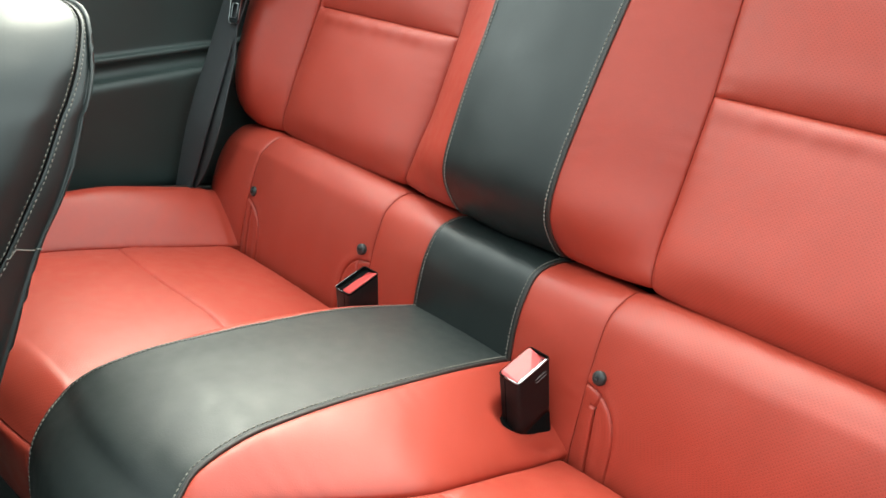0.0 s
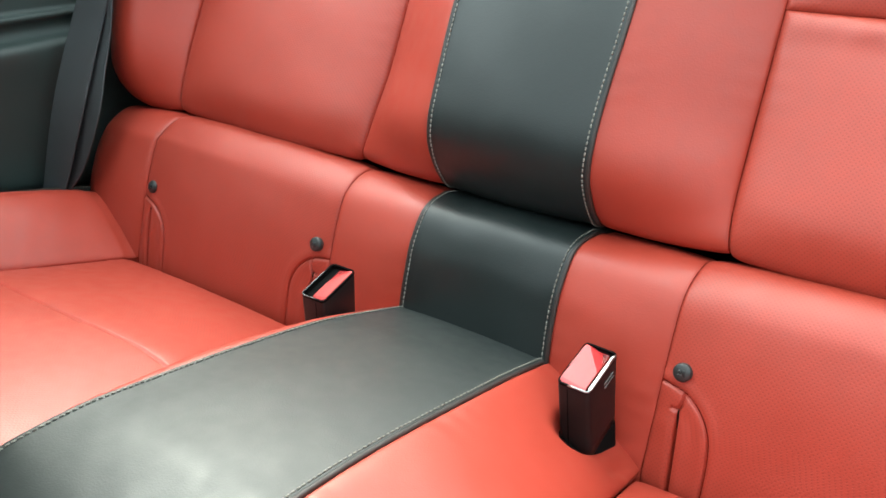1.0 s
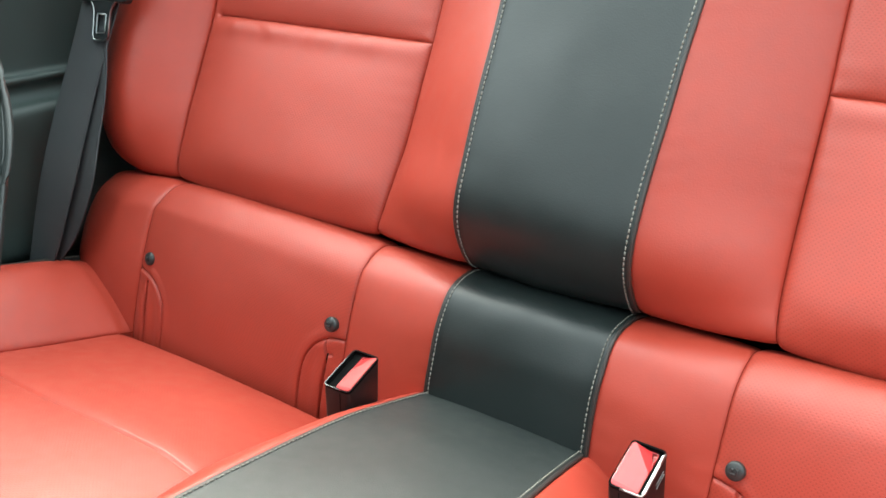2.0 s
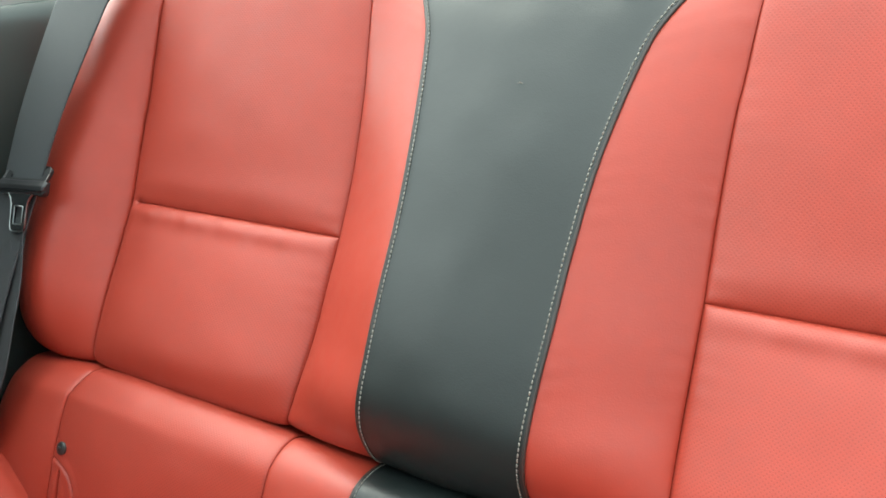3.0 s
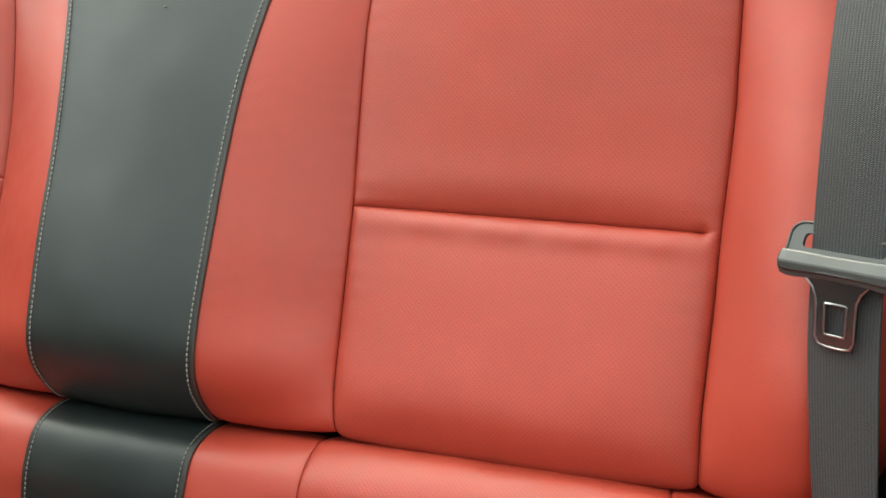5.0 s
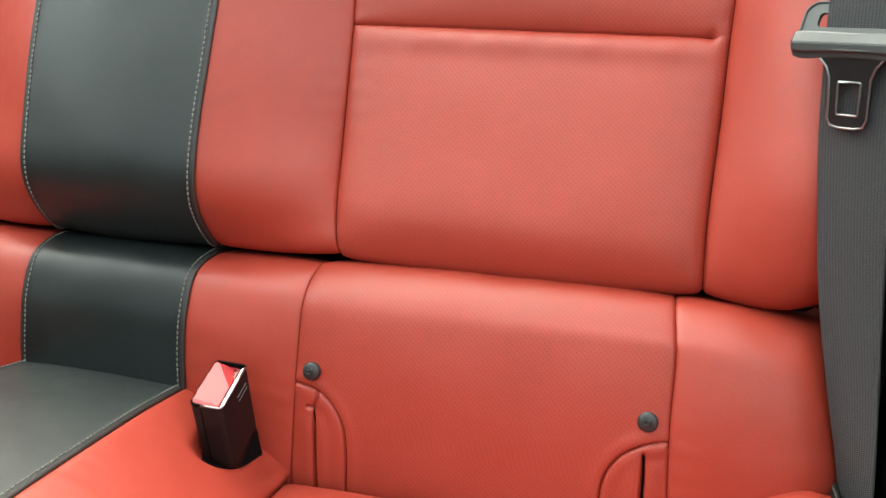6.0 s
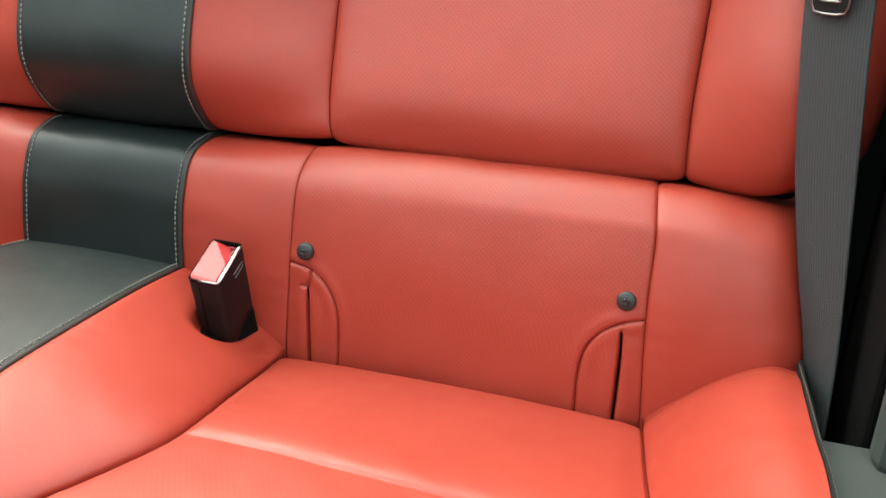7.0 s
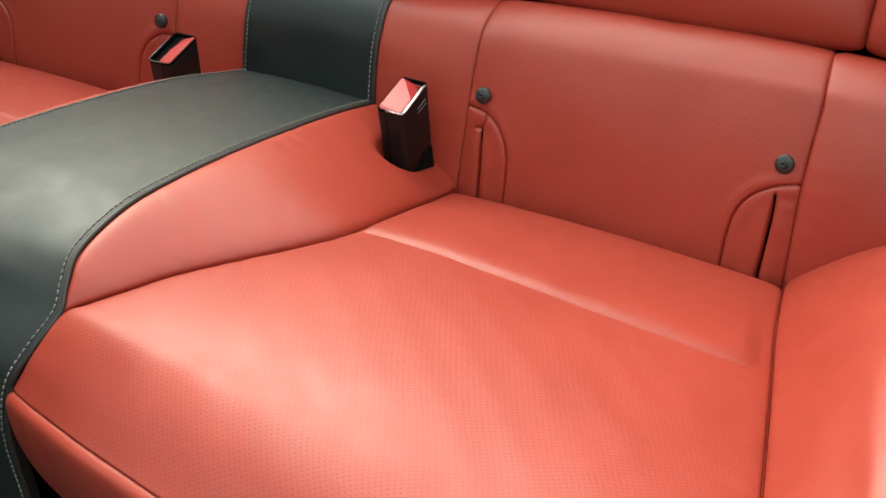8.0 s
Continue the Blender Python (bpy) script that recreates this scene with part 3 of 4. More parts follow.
def pockets(g, d):
    """Sewn flaps with a slit over the two child-seat anchors."""
    x, z = np.abs(g[..., 0]), g[..., 2]
    low = g[..., 1] < -0.03
    h = np.zeros(x.shape)
    for flap in (FLAP_IN, FLAP_OUT):
        q = near(x, z, flap)
        h -= 0.0032 * np.exp(-(q / 0.0010) ** 2)
        h += 0.0008 * np.exp(-((q - 0.006) / 0.005) ** 2)
    for slit, deep in ((SLIT_IN, 0.009), (SLIT_OUT, 0.013)):
        q = near(x, z, slit)
        fade = np.clip((slit[0][1] + 0.004 - z) / 0.025, 0.15, 1)
        h -= deep * fade * np.exp(-(q / 0.0013) ** 2)
        h += 0.0014 * np.exp(-((q - 0.007) / 0.006) ** 2) * fade
    h -= 0.0030 * np.exp(-(near(x, z, PINCH) / 0.0014) ** 2)
    return np.where(low, h, 0)


for s in (1, -1):
    g = across([spline(L_STRIP_RIGHT if s > 0 else mirror(L_STRIP), 90), spline(side(L_IN, s), 90)], 46)
    g, n = puffed(g, (0, -1, 0.3), 0.0010, 0.004, 0.003, 0.06, "uU", crease=0.0007)
    part("side_panel", sheet(g, n), red_leather, roll, "smooth red leather side panel")
    # columns stand closer where the flaps are sewn
    u = np.concatenate([np.linspace(0, 0.006, 8), np.linspace(0.006, 0.19, 120)[1:], np.linspace(0.19, 0.82, 90)[1:-1], np.linspace(0.82, 0.994, 110), np.linspace(0.994, 1, 8)[1:]])
    g = across([spline(side(L_IN, s), 230), spline(side(L_OUT, s), 230)], 0, u)
    g, n = puffed(g, (0, -1, 0.3), 0.0022, 0.004, 0.004, 0.05, "uU", extra=pockets, crease=0.0007)
    panel = part("insert", sheet(g, n), red_perforated, roll, "perforated red leather centre panel with sewn anchor flaps")
    # sewn seams as thread; black cords on the slits stand for the shade inside
    for path, radius, stuff, name in ((FLAP_IN, 0.0006, seam_thread, "flap_seam"), (FLAP_OUT, 0.0006, seam_thread, "flap_seam"), (SLIT_IN, 0.0009, shadow_black, "slit"), (SLIT_OUT, 0.0012, shadow_black, "slit")):
        line = []
        for x, z in arc(path, 26):
            k = np.unravel_index(np.argmin(np.where(g[..., 1] < -0.03, np.hypot(g[..., 0] - s * x, g[..., 2] - z), 9.0)), g.shape[:2])
            line.append(g[k] + n[k] * (0.0001 if name == "flap_seam" else 0.0012))
        smooth_line = np.array(line)
        smooth_line[1:-1] = (smooth_line[:-2] + 2 * smooth_line[1:-1] + smooth_line[2:]) / 4
        part(name, tube(smooth_line, radius, 6), stuff, panel, "dark sewn flap seam" if name == "flap_seam" else "black cord for the shade inside the open slit")
    g = across([spline(side(q, s), 90) for q in ((L_OUT, L_MID, L_EDGE, L_FLANK) if s > 0 else (L_OUT, splayed(L_MID, 0.5), splayed(L_EDGE, 1.0), splayed(L_FLANK, 1.0)))], 60)
    g, n = puffed(g, (-0.2 * s, -1, 0.2), 0.0022, 0.004, 0.002, 0.03, "u", crease=0.0007)
    part("outer_panel", sheet(g, n), red_leather, roll, "smooth red leather outer panel")
    for line in (L_IN, L_OUT):
        part("seam", tube(spline(side(line, s), 90), 0.0003, 6), seam_thread, roll, "dark sewn seam")
    for x, y, z in ((0.2071, -0.0500, 0.3946), (0.4846, -0.0555, 0.3978)):
        m = basis((s * x, y, z), (1, 0, 0), (0, 0.24, 0.97))
        bm = bmesh.new()
        rings = []
        for r, h in ((0.0076, -0.004), (0.0078, 0.0012), (0.0074, 0.0024), (0.0060, 0.0032), (0.0035, 0.0038), (0.0012, 0.0040)):
            rings.append([bm.verts.new((r * math.cos(w), r * math.sin(w), h)) for w in (math.tau * q / 28 for q in range(28))])
        for p, q in zip(rings, rings[1:]):
            for e in range(28):
                bm.faces.new((p[e], p[(e + 1) % 28], q[(e + 1) % 28], q[e]))
        bm.faces.new(rings[-1])
        bm.transform(m)
        disc = part("anchor_button", bm, grey_plastic, roll, "round dark grey child-seat anchor button")
        # raised pictogram on the button: a seat with a round head above it
        bm = box(-0.0030, 0.0026, -0.0030, -0.0014, 0.0030, 0.0046, 0.0006)
        bm2 = box(0.0006, 0.0026, -0.0030, 0.0026, 0.0030, 0.0046, 0.0006)
        me = bpy.data.meshes.new("tmp")
        bm2.to_mesh(me)
        bm2.free()
        bm.from_mesh(me)
        bpy.data.meshes.remove(me)
        bmesh.ops.create_uvsphere(bm, u_segments=10, v_segments=6, radius=0.0014, matrix=Matrix.Translation((-0.0016, 0.0010, 0.0038)))
        bm.transform(m)
        part("pictogram", bm, gloss_black, disc, "raised glossy pictogram")

# ---- the rear cushion ----
cushion = thing("rear_cushion", (0, -0.28, 0.12), "red and black leather rear bench cushion with a raised middle", "car seat")
CONSOLE = [(0.084, -0.048, 0.3600), (0.088, -0.110, 0.3695), (0.092, -0.170, 0.3765), (0.093, -0.270, 0.3815), (0.0945, -0.340, 0.3820), (0.098, -0.390, 0.3795), (0.105, -0.435, 0.3690), (0.114, -0.455, 0.3560), (0.120, -0.468, 0.3420)]
NOSE = [(0.120, -0.468, 0.3420), (0.115, -0.489, 0.3230), (0.108, -0.504, 0.3000), (0.104, -0.509, 0.2600), (0.103, -0.505, 0.2000), (0.103, -0.500, 0.1000)]
C_IN = [(0.187, -0.052, 0.2930), (0.194, -0.110, 0.3050), (0.200, -0.170, 0.3195), (0.206, -0.257, 0.3375), (0.190, -0.310, 0.3420), (0.166, -0.360, 0.3445), (0.148, -0.400, 0.3460), (0.138, -0.430, 0.3460), (0.127, -0.455, 0.3445), (0.120, -0.468, 0.3420)]
C_OUT = [(0.508, -0.062, 0.3010), (0.519, -0.160, 0.3105), (0.531, -0.240, 0.3180), (0.545, -0.330, 0.3235), (0.556, -0.400, 0.3240), (0.566, -0.460, 0.3190), (0.572, -0.500, 0.3080), (0.575, -0.525, 0.2850)]
B_MID = [(0.556, -0.06, 0.341), (0.56, -0.16, 0.356), (0.57, -0.247, 0.366), (0.581, -0.33, 0.366), (0.591, -0.4, 0.359), (0.598, -0.46, 0.343), (0.601, -0.5, 0.32), (0.602, -0.525, 0.288)]
B_TOP = [(0.594, -0.06, 0.362), (0.592, -0.17, 0.3775), (0.595, -0.238, 0.385), (0.596, -0.31, 0.383), (0.604, -0.4, 0.372), (0.611, -0.46, 0.351), (0.619, -0.5, 0.324), (0.62, -0.525, 0.288)]
B_EDGE = [(0.617, -0.06, 0.362), (0.616, -0.17, 0.3775), (0.618, -0.238, 0.385), (0.618, -0.31, 0.382), (0.624, -0.4, 0.37), (0.629, -0.46, 0.348), (0.636, -0.5, 0.321), (0.637, -0.525, 0.286)]
B_SIDE = [(0.621, -0.04, 0.35), (0.621, -0.17, 0.36), (0.623, -0.238, 0.364), (0.627, -0.31, 0.36), (0.633, -0.4, 0.348), (0.637, -0.46, 0.328), (0.639, -0.5, 0.302), (0.639, -0.525, 0.27)]
B_LOW = [(x - 0.004, y, 0.14) for x, y, z in B_SIDE]

# the far flank is steeper and narrower
C_IN_FAR = [(0.187, -0.052, 0.2930), (0.180, -0.110, 0.3050), (0.160, -0.170, 0.3195), (0.154, -0.257, 0.3375), (0.146, -0.310, 0.3420), (0.136, -0.360, 0.3445), (0.129, -0.400, 0.3460), (0.127, -0.430, 0.3460), (0.124, -0.455, 0.3440), (0.120, -0.468, 0.3420)]

full = CONSOLE + NOSE[1:]
g = across([spline(mirror(full), 150), spline([(0, y - (0.012 if i > 6 else 0.0), z + 0.002) for i, (x, y, z) in enumerate(full)], 150), spline(full, 150)], 70)
g, n = puffed(g, (0, -0.3, 1), 0.0020, 0.0012, 0.003, 0.05, "uU", "uU")
part("middle_top", sheet(g, n), sheen_leather, cushion, "black leather middle with pale topstitching")
for u in "uU":
    tagged(part("stitching", stitches(inset(g, n, u, 0.0074, 0.0008), r=0.00068), thread, cushion, "pale topstitching thread"), kind="stuff")
    part("edge_binding", tube(inset(g, n, u, 0.0030, -0.0006), 0.0021, 8), folded_edge, cushion, "dark brown folded leather edge")


def buckle_dip(g, d):
    x, y = np.abs(g[..., 0]), g[..., 1]
    cx, cy = (0.146, -0.100) if g[..., 0].mean() > 0 else (0.126, -0.120)
    hole = np.exp(-((((x - cx) / 0.0165) ** 2 + ((y - cy) / 0.029) ** 2) ** 2))
    crease = np.exp(-((x - 0.180) / 0.006) ** 2 - ((y + 0.088) / 0.02) ** 2)
    return -0.015 * hole - 0.004 * crease


def tuck(d, deep=0.014):
    """The cushion's rear edge rolls down in front of the backrest."""
    return -deep * np.exp(-np.maximum(d["v"] - 0.0135, 0) / 0.0042)


for s in (1, -1):
    inner = spline(side(CONSOLE, s), 130)
    inner_seam = C_IN if s > 0 else C_IN_FAR
    outer = spline(side(inner_seam, s), 130)
    g = across([inner, outer], 56)
    bulge = np.sin(np.linspace(0, math.pi, 56))[:, None] * (np.sin(np.linspace(0.1, math.pi, 130)) * np.linspace(1.0, 0.15, 130))[None] * 0.009
    g, n = puffed(g, (0.6 * s, -0.1, 1), 0.0035, 0.004, 0.0, 0.04, "uU", crease=0.003, extra=lambda q, d: bulge + buckle_dip(q, d))
    part("middle_flank", sheet(g, n), red_leather, cushion, "smooth red leather flank below the black middle")
    # insert behind and ahead of the cross seam, one continuous cover with a sewn fold
    a, b = spline(side(inner_seam + NOSE[1:3], s), 420), spline(side(C_OUT, s), 420)
    mid = spline(side([(0.350, -0.058, 0.2985), (0.358, -0.150, 0.3140), (0.362, -0.250, 0.3300), (0.360, -0.330, 0.3400), (0.356, -0.400, 0.3430), (0.350, -0.450, 0.3400), (0.346, -0.495, 0.3260), (0.344, -0.527, 0.2980)], s), 420)
    g = across([a, mid, b], 100)

    def fold(q, d):
        x, y = np.abs(q[..., 0]), q[..., 1]
        seam = (-0.257 if q[..., 0].mean() > 0 else -0.268) + (x - 0.206) * 0.036 - 0.015 * np.sin(np.clip((x - 0.206) / 0.33, 0, 1) * math.pi) + 0.016 * np.exp(-d["U"] / 0.014)
        w = (y - seam)
        ends = np.clip((d["U"] - (0.010 if q[..., 0].mean() > 0 else 0.0)) / 0.012, 0, 1) * np.clip(d["u"] / 0.01, 0, 1)
        behind = np.maximum(w, 0)
        swell = 0.0068 * (1 - np.exp(-behind / 0.011)) * np.exp(-behind / 0.055)
        full_side = q[..., 0].mean() > 0
        return tuck(d) + ends * ((1.0 if full_side else 0.35) * swell - (0.0012 if full_side else 0.0026) * np.exp(-(w / 0.0013) ** 2))

    g, n = puffed(g, (0, -0.3, 1), 0.0030, 0.005, 0.009, 0.05, "uUv", extra=fold)
    part("insert", sheet(g, n), red_perforated, cushion, "perforated red leather seat panel with a sewn cross fold")
    # black cord for the shade in the crease where the cushion meets the backrest
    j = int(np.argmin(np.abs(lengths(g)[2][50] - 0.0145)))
    part("rear_crease_shade", tube(g[:, j] + np.array((0, 0.0014, 0.0020)), 0.0011, 6), shadow_black, cushion, "thin black cord for the shade in the crease at the rear edge")
    low_front = g[:, -1]
    fascia = np.stack([low_front, low_front + (0, -0.003, -0.010), low_front + (0, 0.002, -0.045), low_front + (0, 0.02, -0.10), low_front + (0, 0.05, -0.16)], 1)
    dense = np.stack([spline(fascia[i], 40) for i in range(len(fascia))])
    dense, n2 = puffed(dense, (0, -1, 0), 0.003, 0.004, 0.002, 0.02, "v")
    part("front_panel", sheet(dense, n2), red_leather, cushion, "smooth red leather front panel")
    g = across([spline(side(q, s), 130) for q in (C_OUT, B_MID, B_TOP, B_EDGE)], 64)
    g, n = puffed(g, (0, -0.1, 1), 0.0030, 0.004, 0.002, 0.03, "u", extra=lambda q, d: tuck(d, 0.003))
    part("outer_bolster", sheet(g, n), red_leather, cushion, "smooth red leather outer bolster")
    g = across([spline(side(q, s), 90) for q in (B_EDGE, B_SIDE, B_LOW)], 40)
    g, n = puffed(g, (s, 0, 0.1), 0.001, 0.004, 0.0, 0.03, "u", hem="")
    part("side_cover", sheet(g, n), cover_black, cushion, "dull black side cover")
    part("seam", tube(np.array(spline(side(C_OUT, s), 120)) + np.array((0, 0, -0.0006)), 0.0006, 6), seam_thread, cushion, "dark sewn seam")
    tagged(part("stitching", stitches(inset(g, n, "u", 0.013, 0.0002), r=0.0005), tan_thread, cushion, "dull tan topstitching thread"), kind="stuff")
    part("piping", tube(spline(side(B_EDGE, s), 80), 0.0013), welt_grey, cushion, "thin grey edge welt")
# dark base below the covers
part("base", box(-0.60, 0.60, -0.44, -0.02, 0.0, 0.24, 0.02), shadow_black, cushion, "black seat base", smooth=False)


# ---- belt buckles ----
def buckle(s, corners):
    """A belt buckle on its short stalk. corners: back inner, back outer, front outer, front inner of its top face."""
    c = [Vector(q) for q in corners]
    mid = sum(c, Vector()) / 4
    ax = ((c[1] - c[0]) + (c[2] - c[3])).normalized()
    ay = ((c[0] - c[3]) + (c[1] - c[2])).normalized()
    m = basis(mid, ax, ay)
    w, l = 0.0290, 0.0490
    b = thing("belt_buckle", tuple(mid - Vector((0, 0, 0.1))), "black seat belt buckle with a red release button", "buckle", "seat belt buckles")
    # housing lofted from the stalk up to the top
    bm = bmesh.new()
    rings = []
    down = m.to_3x3().inverted() @ Vector((0.004 * s, 0.012, -0.075))
    for f, k, r in ((0.88, 0.98, 0.007), (0.7, 1.0, 0.006), (0.3, 1.0, 0.005), (0.05, 1.0, 0.004), (0.02, 0.98, 0.004)):
        o = down * f
        rings.append([bm.verts.new((x + o.x, y + o.y, o.z)) for x, y in rounded(w * k, l * k, r, 6)])
    for p, q in zip(rings, rings[1:]):
        e = len(p)
        for i in range(e):
            bm.faces.new((p[i], p[(i + 1) % e], q[(i + 1) % e], q[i]))
    bm.faces.new(rings[0][::-1])
    bm.transform(m)
    housing = part("housing", bm, buckle_black, b)
    # soft black sleeve round the foot of the housing
    bm = bmesh.new()
    rings = []
    for f, k, r in ((1.45, 1.16, 0.012), (1.15, 1.12, 0.011), (0.98, 1.08, 0.010), (0.86, 1.03, 0.008), (0.80, 0.99, 0.007)):
        o = down * f
        rings.append([bm.verts.new((x + o.x + 0.0006 * math.sin(7 * i + 9 * f), y + o.y, o.z + 0.0008 * math.sin(3 * i))) for i, (x, y) in enumerate(rounded(w * k, l * k, r, 6))])
    for p, q in zip(rings, rings[1:]):
        e = len(p)
        for i in range(e):
            bm.faces.new((p[i], p[(i + 1) % e], q[(i + 1) % e], q[i]))
    bm.transform(m)
    part("sleeve", bm, shadow_black, b, "soft black cloth sleeve")
    # parting line down the front of the housing
    part("parting_line", tube([np.array(m @ Vector((-s * w * 0.16 + down.x * f, -l * 0.5 + down.y * f - 0.0001, down.z * f))) for f in (0.04, 0.3, 0.78)], 0.0004, 6), shadow_black, housing, "thin dark parting line")
    # bright bezel round the top
    part("bezel", prism(rounded(w, l, 0.004, 6), 0.0022, holes=[rounded(w - 0.0032, l - 0.0032, 0.003, 6)], m=m @ pose(0, 0, -0.0012)), shadow_black, b, "thin black rim", smooth=False)
    rim = [(s * w * 0.5, l * 0.44), (s * w * 0.5, l * 0.16), (s * w * 0.5, -l * 0.20), (s * w * 0.5, -l * 0.42), (s * w * 0.47, -l * 0.48), (s * w * 0.40, -l * 0.5), (s * w * 0.05, -l * 0.5), (-s * w * 0.15, -l * 0.5)]
    part("bright_edge", tube([np.array(m @ Vector((x * 0.97, y * 0.985, 0.0009))) for x, y in rim], 0.0010 if s > 0 else 0.0006, 6), chrome if s > 0 else dark_steel, b, "bright metal edge of the rim")
    if s > 0:
        part("bright_edge", prism(rounded(0.0018, l * 0.84, 0.0008, 4), 0.0012, m=m @ pose(s * (w / 2 - 0.0013), -0.001, 0.0004)), chrome, b, "bright metal lip beside the slot", smooth=False)
    # slot on the outer side, red button on the inner
    part("slot", prism(rounded(w - 0.004, l - 0.004, 0.002, 5), 0.0006, m=m @ pose(0, 0, -0.0042)), shadow_black, b, "black tongue slot", smooth=False)
    # button: a wedge that slopes to the slot
    bw, bl = w * (0.76 if s > 0 else 0.58), l - 0.0044
    cx = -s * (w / 2 - 0.0012 - bw / 2)
    bm = prism(rounded(bw, bl, 0.0025, 5, cx, 0), 0.0056, 0.0008)
    # a corner facet beyond a slanting edge, and a narrow lip at the front, each cut so that it stays flat
    for at, toward in (((cx + s * bw * 0.5, 0.0, 0.0), (0.5 * s / bw, 0.85 / bl, 0.0)), ((cx, -bl * 0.42, 0.0), (0.0, 1.0, 0.0))):
        bmesh.ops.bisect_plane(bm, geom=bm.verts[:] + bm.edges[:] + bm.faces[:], dist=1e-6, plane_co=at, plane_no=toward)
    for v in bm.verts:
        if v.co.z > 0.003:
            u, w2 = (v.co.x - cx) * s / bw + 0.5, v.co.y / bl + 0.5
            v.co.z -= 0.0036 * max(0.0, 0.5 * u + 0.85 * w2 - 0.925) / 0.425
            v.co.z -= 0.0010 * max(0.0, 0.08 - w2) / 0.08
            v.co.z -= 0.20 * ((v.co.x - cx) * s + bw / 2)
    bm.transform(m @ pose(0, 0, -0.0036))
    part("release_button", bm, red_plastic if s > 0 else red_satin, b, "shiny red release button", smooth=False)
    # black mound round the stalk: the cloth boot and the shade of its hole
    bm = bmesh.new()
    cx, cy = (0.147, -0.104) if s > 0 else (-0.126, -0.122)
    bmesh.ops.create_uvsphere(bm, u_segments=28, v_segments=14, radius=1.0, matrix=Matrix.Translation((cx, cy, 0.3205)) @ pose(0, 0, 0, 6, 28 * s, 0) @ Matrix.Diagonal((0.025, 0.034, 0.009, 1)))
    for v in bm.verts:
        v.co.z -= 0.0015 * math.sin(v.co.x * 900) * math.sin(v.co.y * 700)
    part("boot", bm, shadow_black, b, "black cloth boot that also fills in the dark of the hole")
    # two small moulded ribs on the outer face
    for q in (0.004, 0.008):
        part("rib", prism(rounded(0.0007, 0.016, 0.0003, 3), 0.0006, m=m @ pose(s * (w / 2 + 0.0004 + 0.07 * q), 0.006, -0.006 - q, 0, 90 * s, 0)), rib_grey, housing, "", smooth=False)
    return b


buckle(1, [(0.1325, -0.0765, 0.4030), (0.1605, -0.0745, 0.4026), (0.1610, -0.1185, 0.3843), (0.1320, -0.1180, 0.3850)])
buckle(-1, [(-0.1395, -0.0950, 0.4025), (-0.1120, -0.0930, 0.4015), (-0.1080, -0.1370, 0.3834), (-0.1360, -0.1380, 0.3832)])


# ---- seat belts ----
BELT_OUT = [(-0.604, 0.069, 0.985), (-0.615, 0.04, 0.912), (-0.629, 0.0, 0.785), (-0.634, -0.023, 0.695), (-0.637, -0.042, 0.63), (-0.64, -0.058, 0.578), (-0.64, -0.078, 0.521), (-0.642, -0.094, 0.459), (-0.65, -0.106, 0.374), (-0.654, -0.111, 0.33)]
BELT_IN = [(-0.508, 0.07, 0.985), (-0.524, 0.044, 0.913), (-0.551, 0.003, 0.788), (-0.567, -0.019, 0.7), (-0.576, -0.035, 0.64), (-0.5825, -0.05, 0.585), (-0.583, -0.068, 0.528), (-0.585, -0.085, 0.47), (-0.604, -0.097, 0.392), (-0.626, -0.101, 0.34)]


LAP_IN = [(-0.578, -0.036, 0.655), (-0.571, -0.046, 0.585), (-0.565, -0.062, 0.528), (-0.561, -0.078, 0.470), (-0.584, -0.088, 0.405), (-0.622, -0.093, 0.358), (-0.634, -0.095, 0.320)]
LAP_OUT = [(-0.624, -0.034, 0.650), (-0.629, -0.045, 0.580), (-0.627, -0.061, 0.522), (-0.624, -0.077, 0.462), (-0.635, -0.087, 0.392), (-0.648, -0.092, 0.348), (-0.655, -0.094, 0.312)]


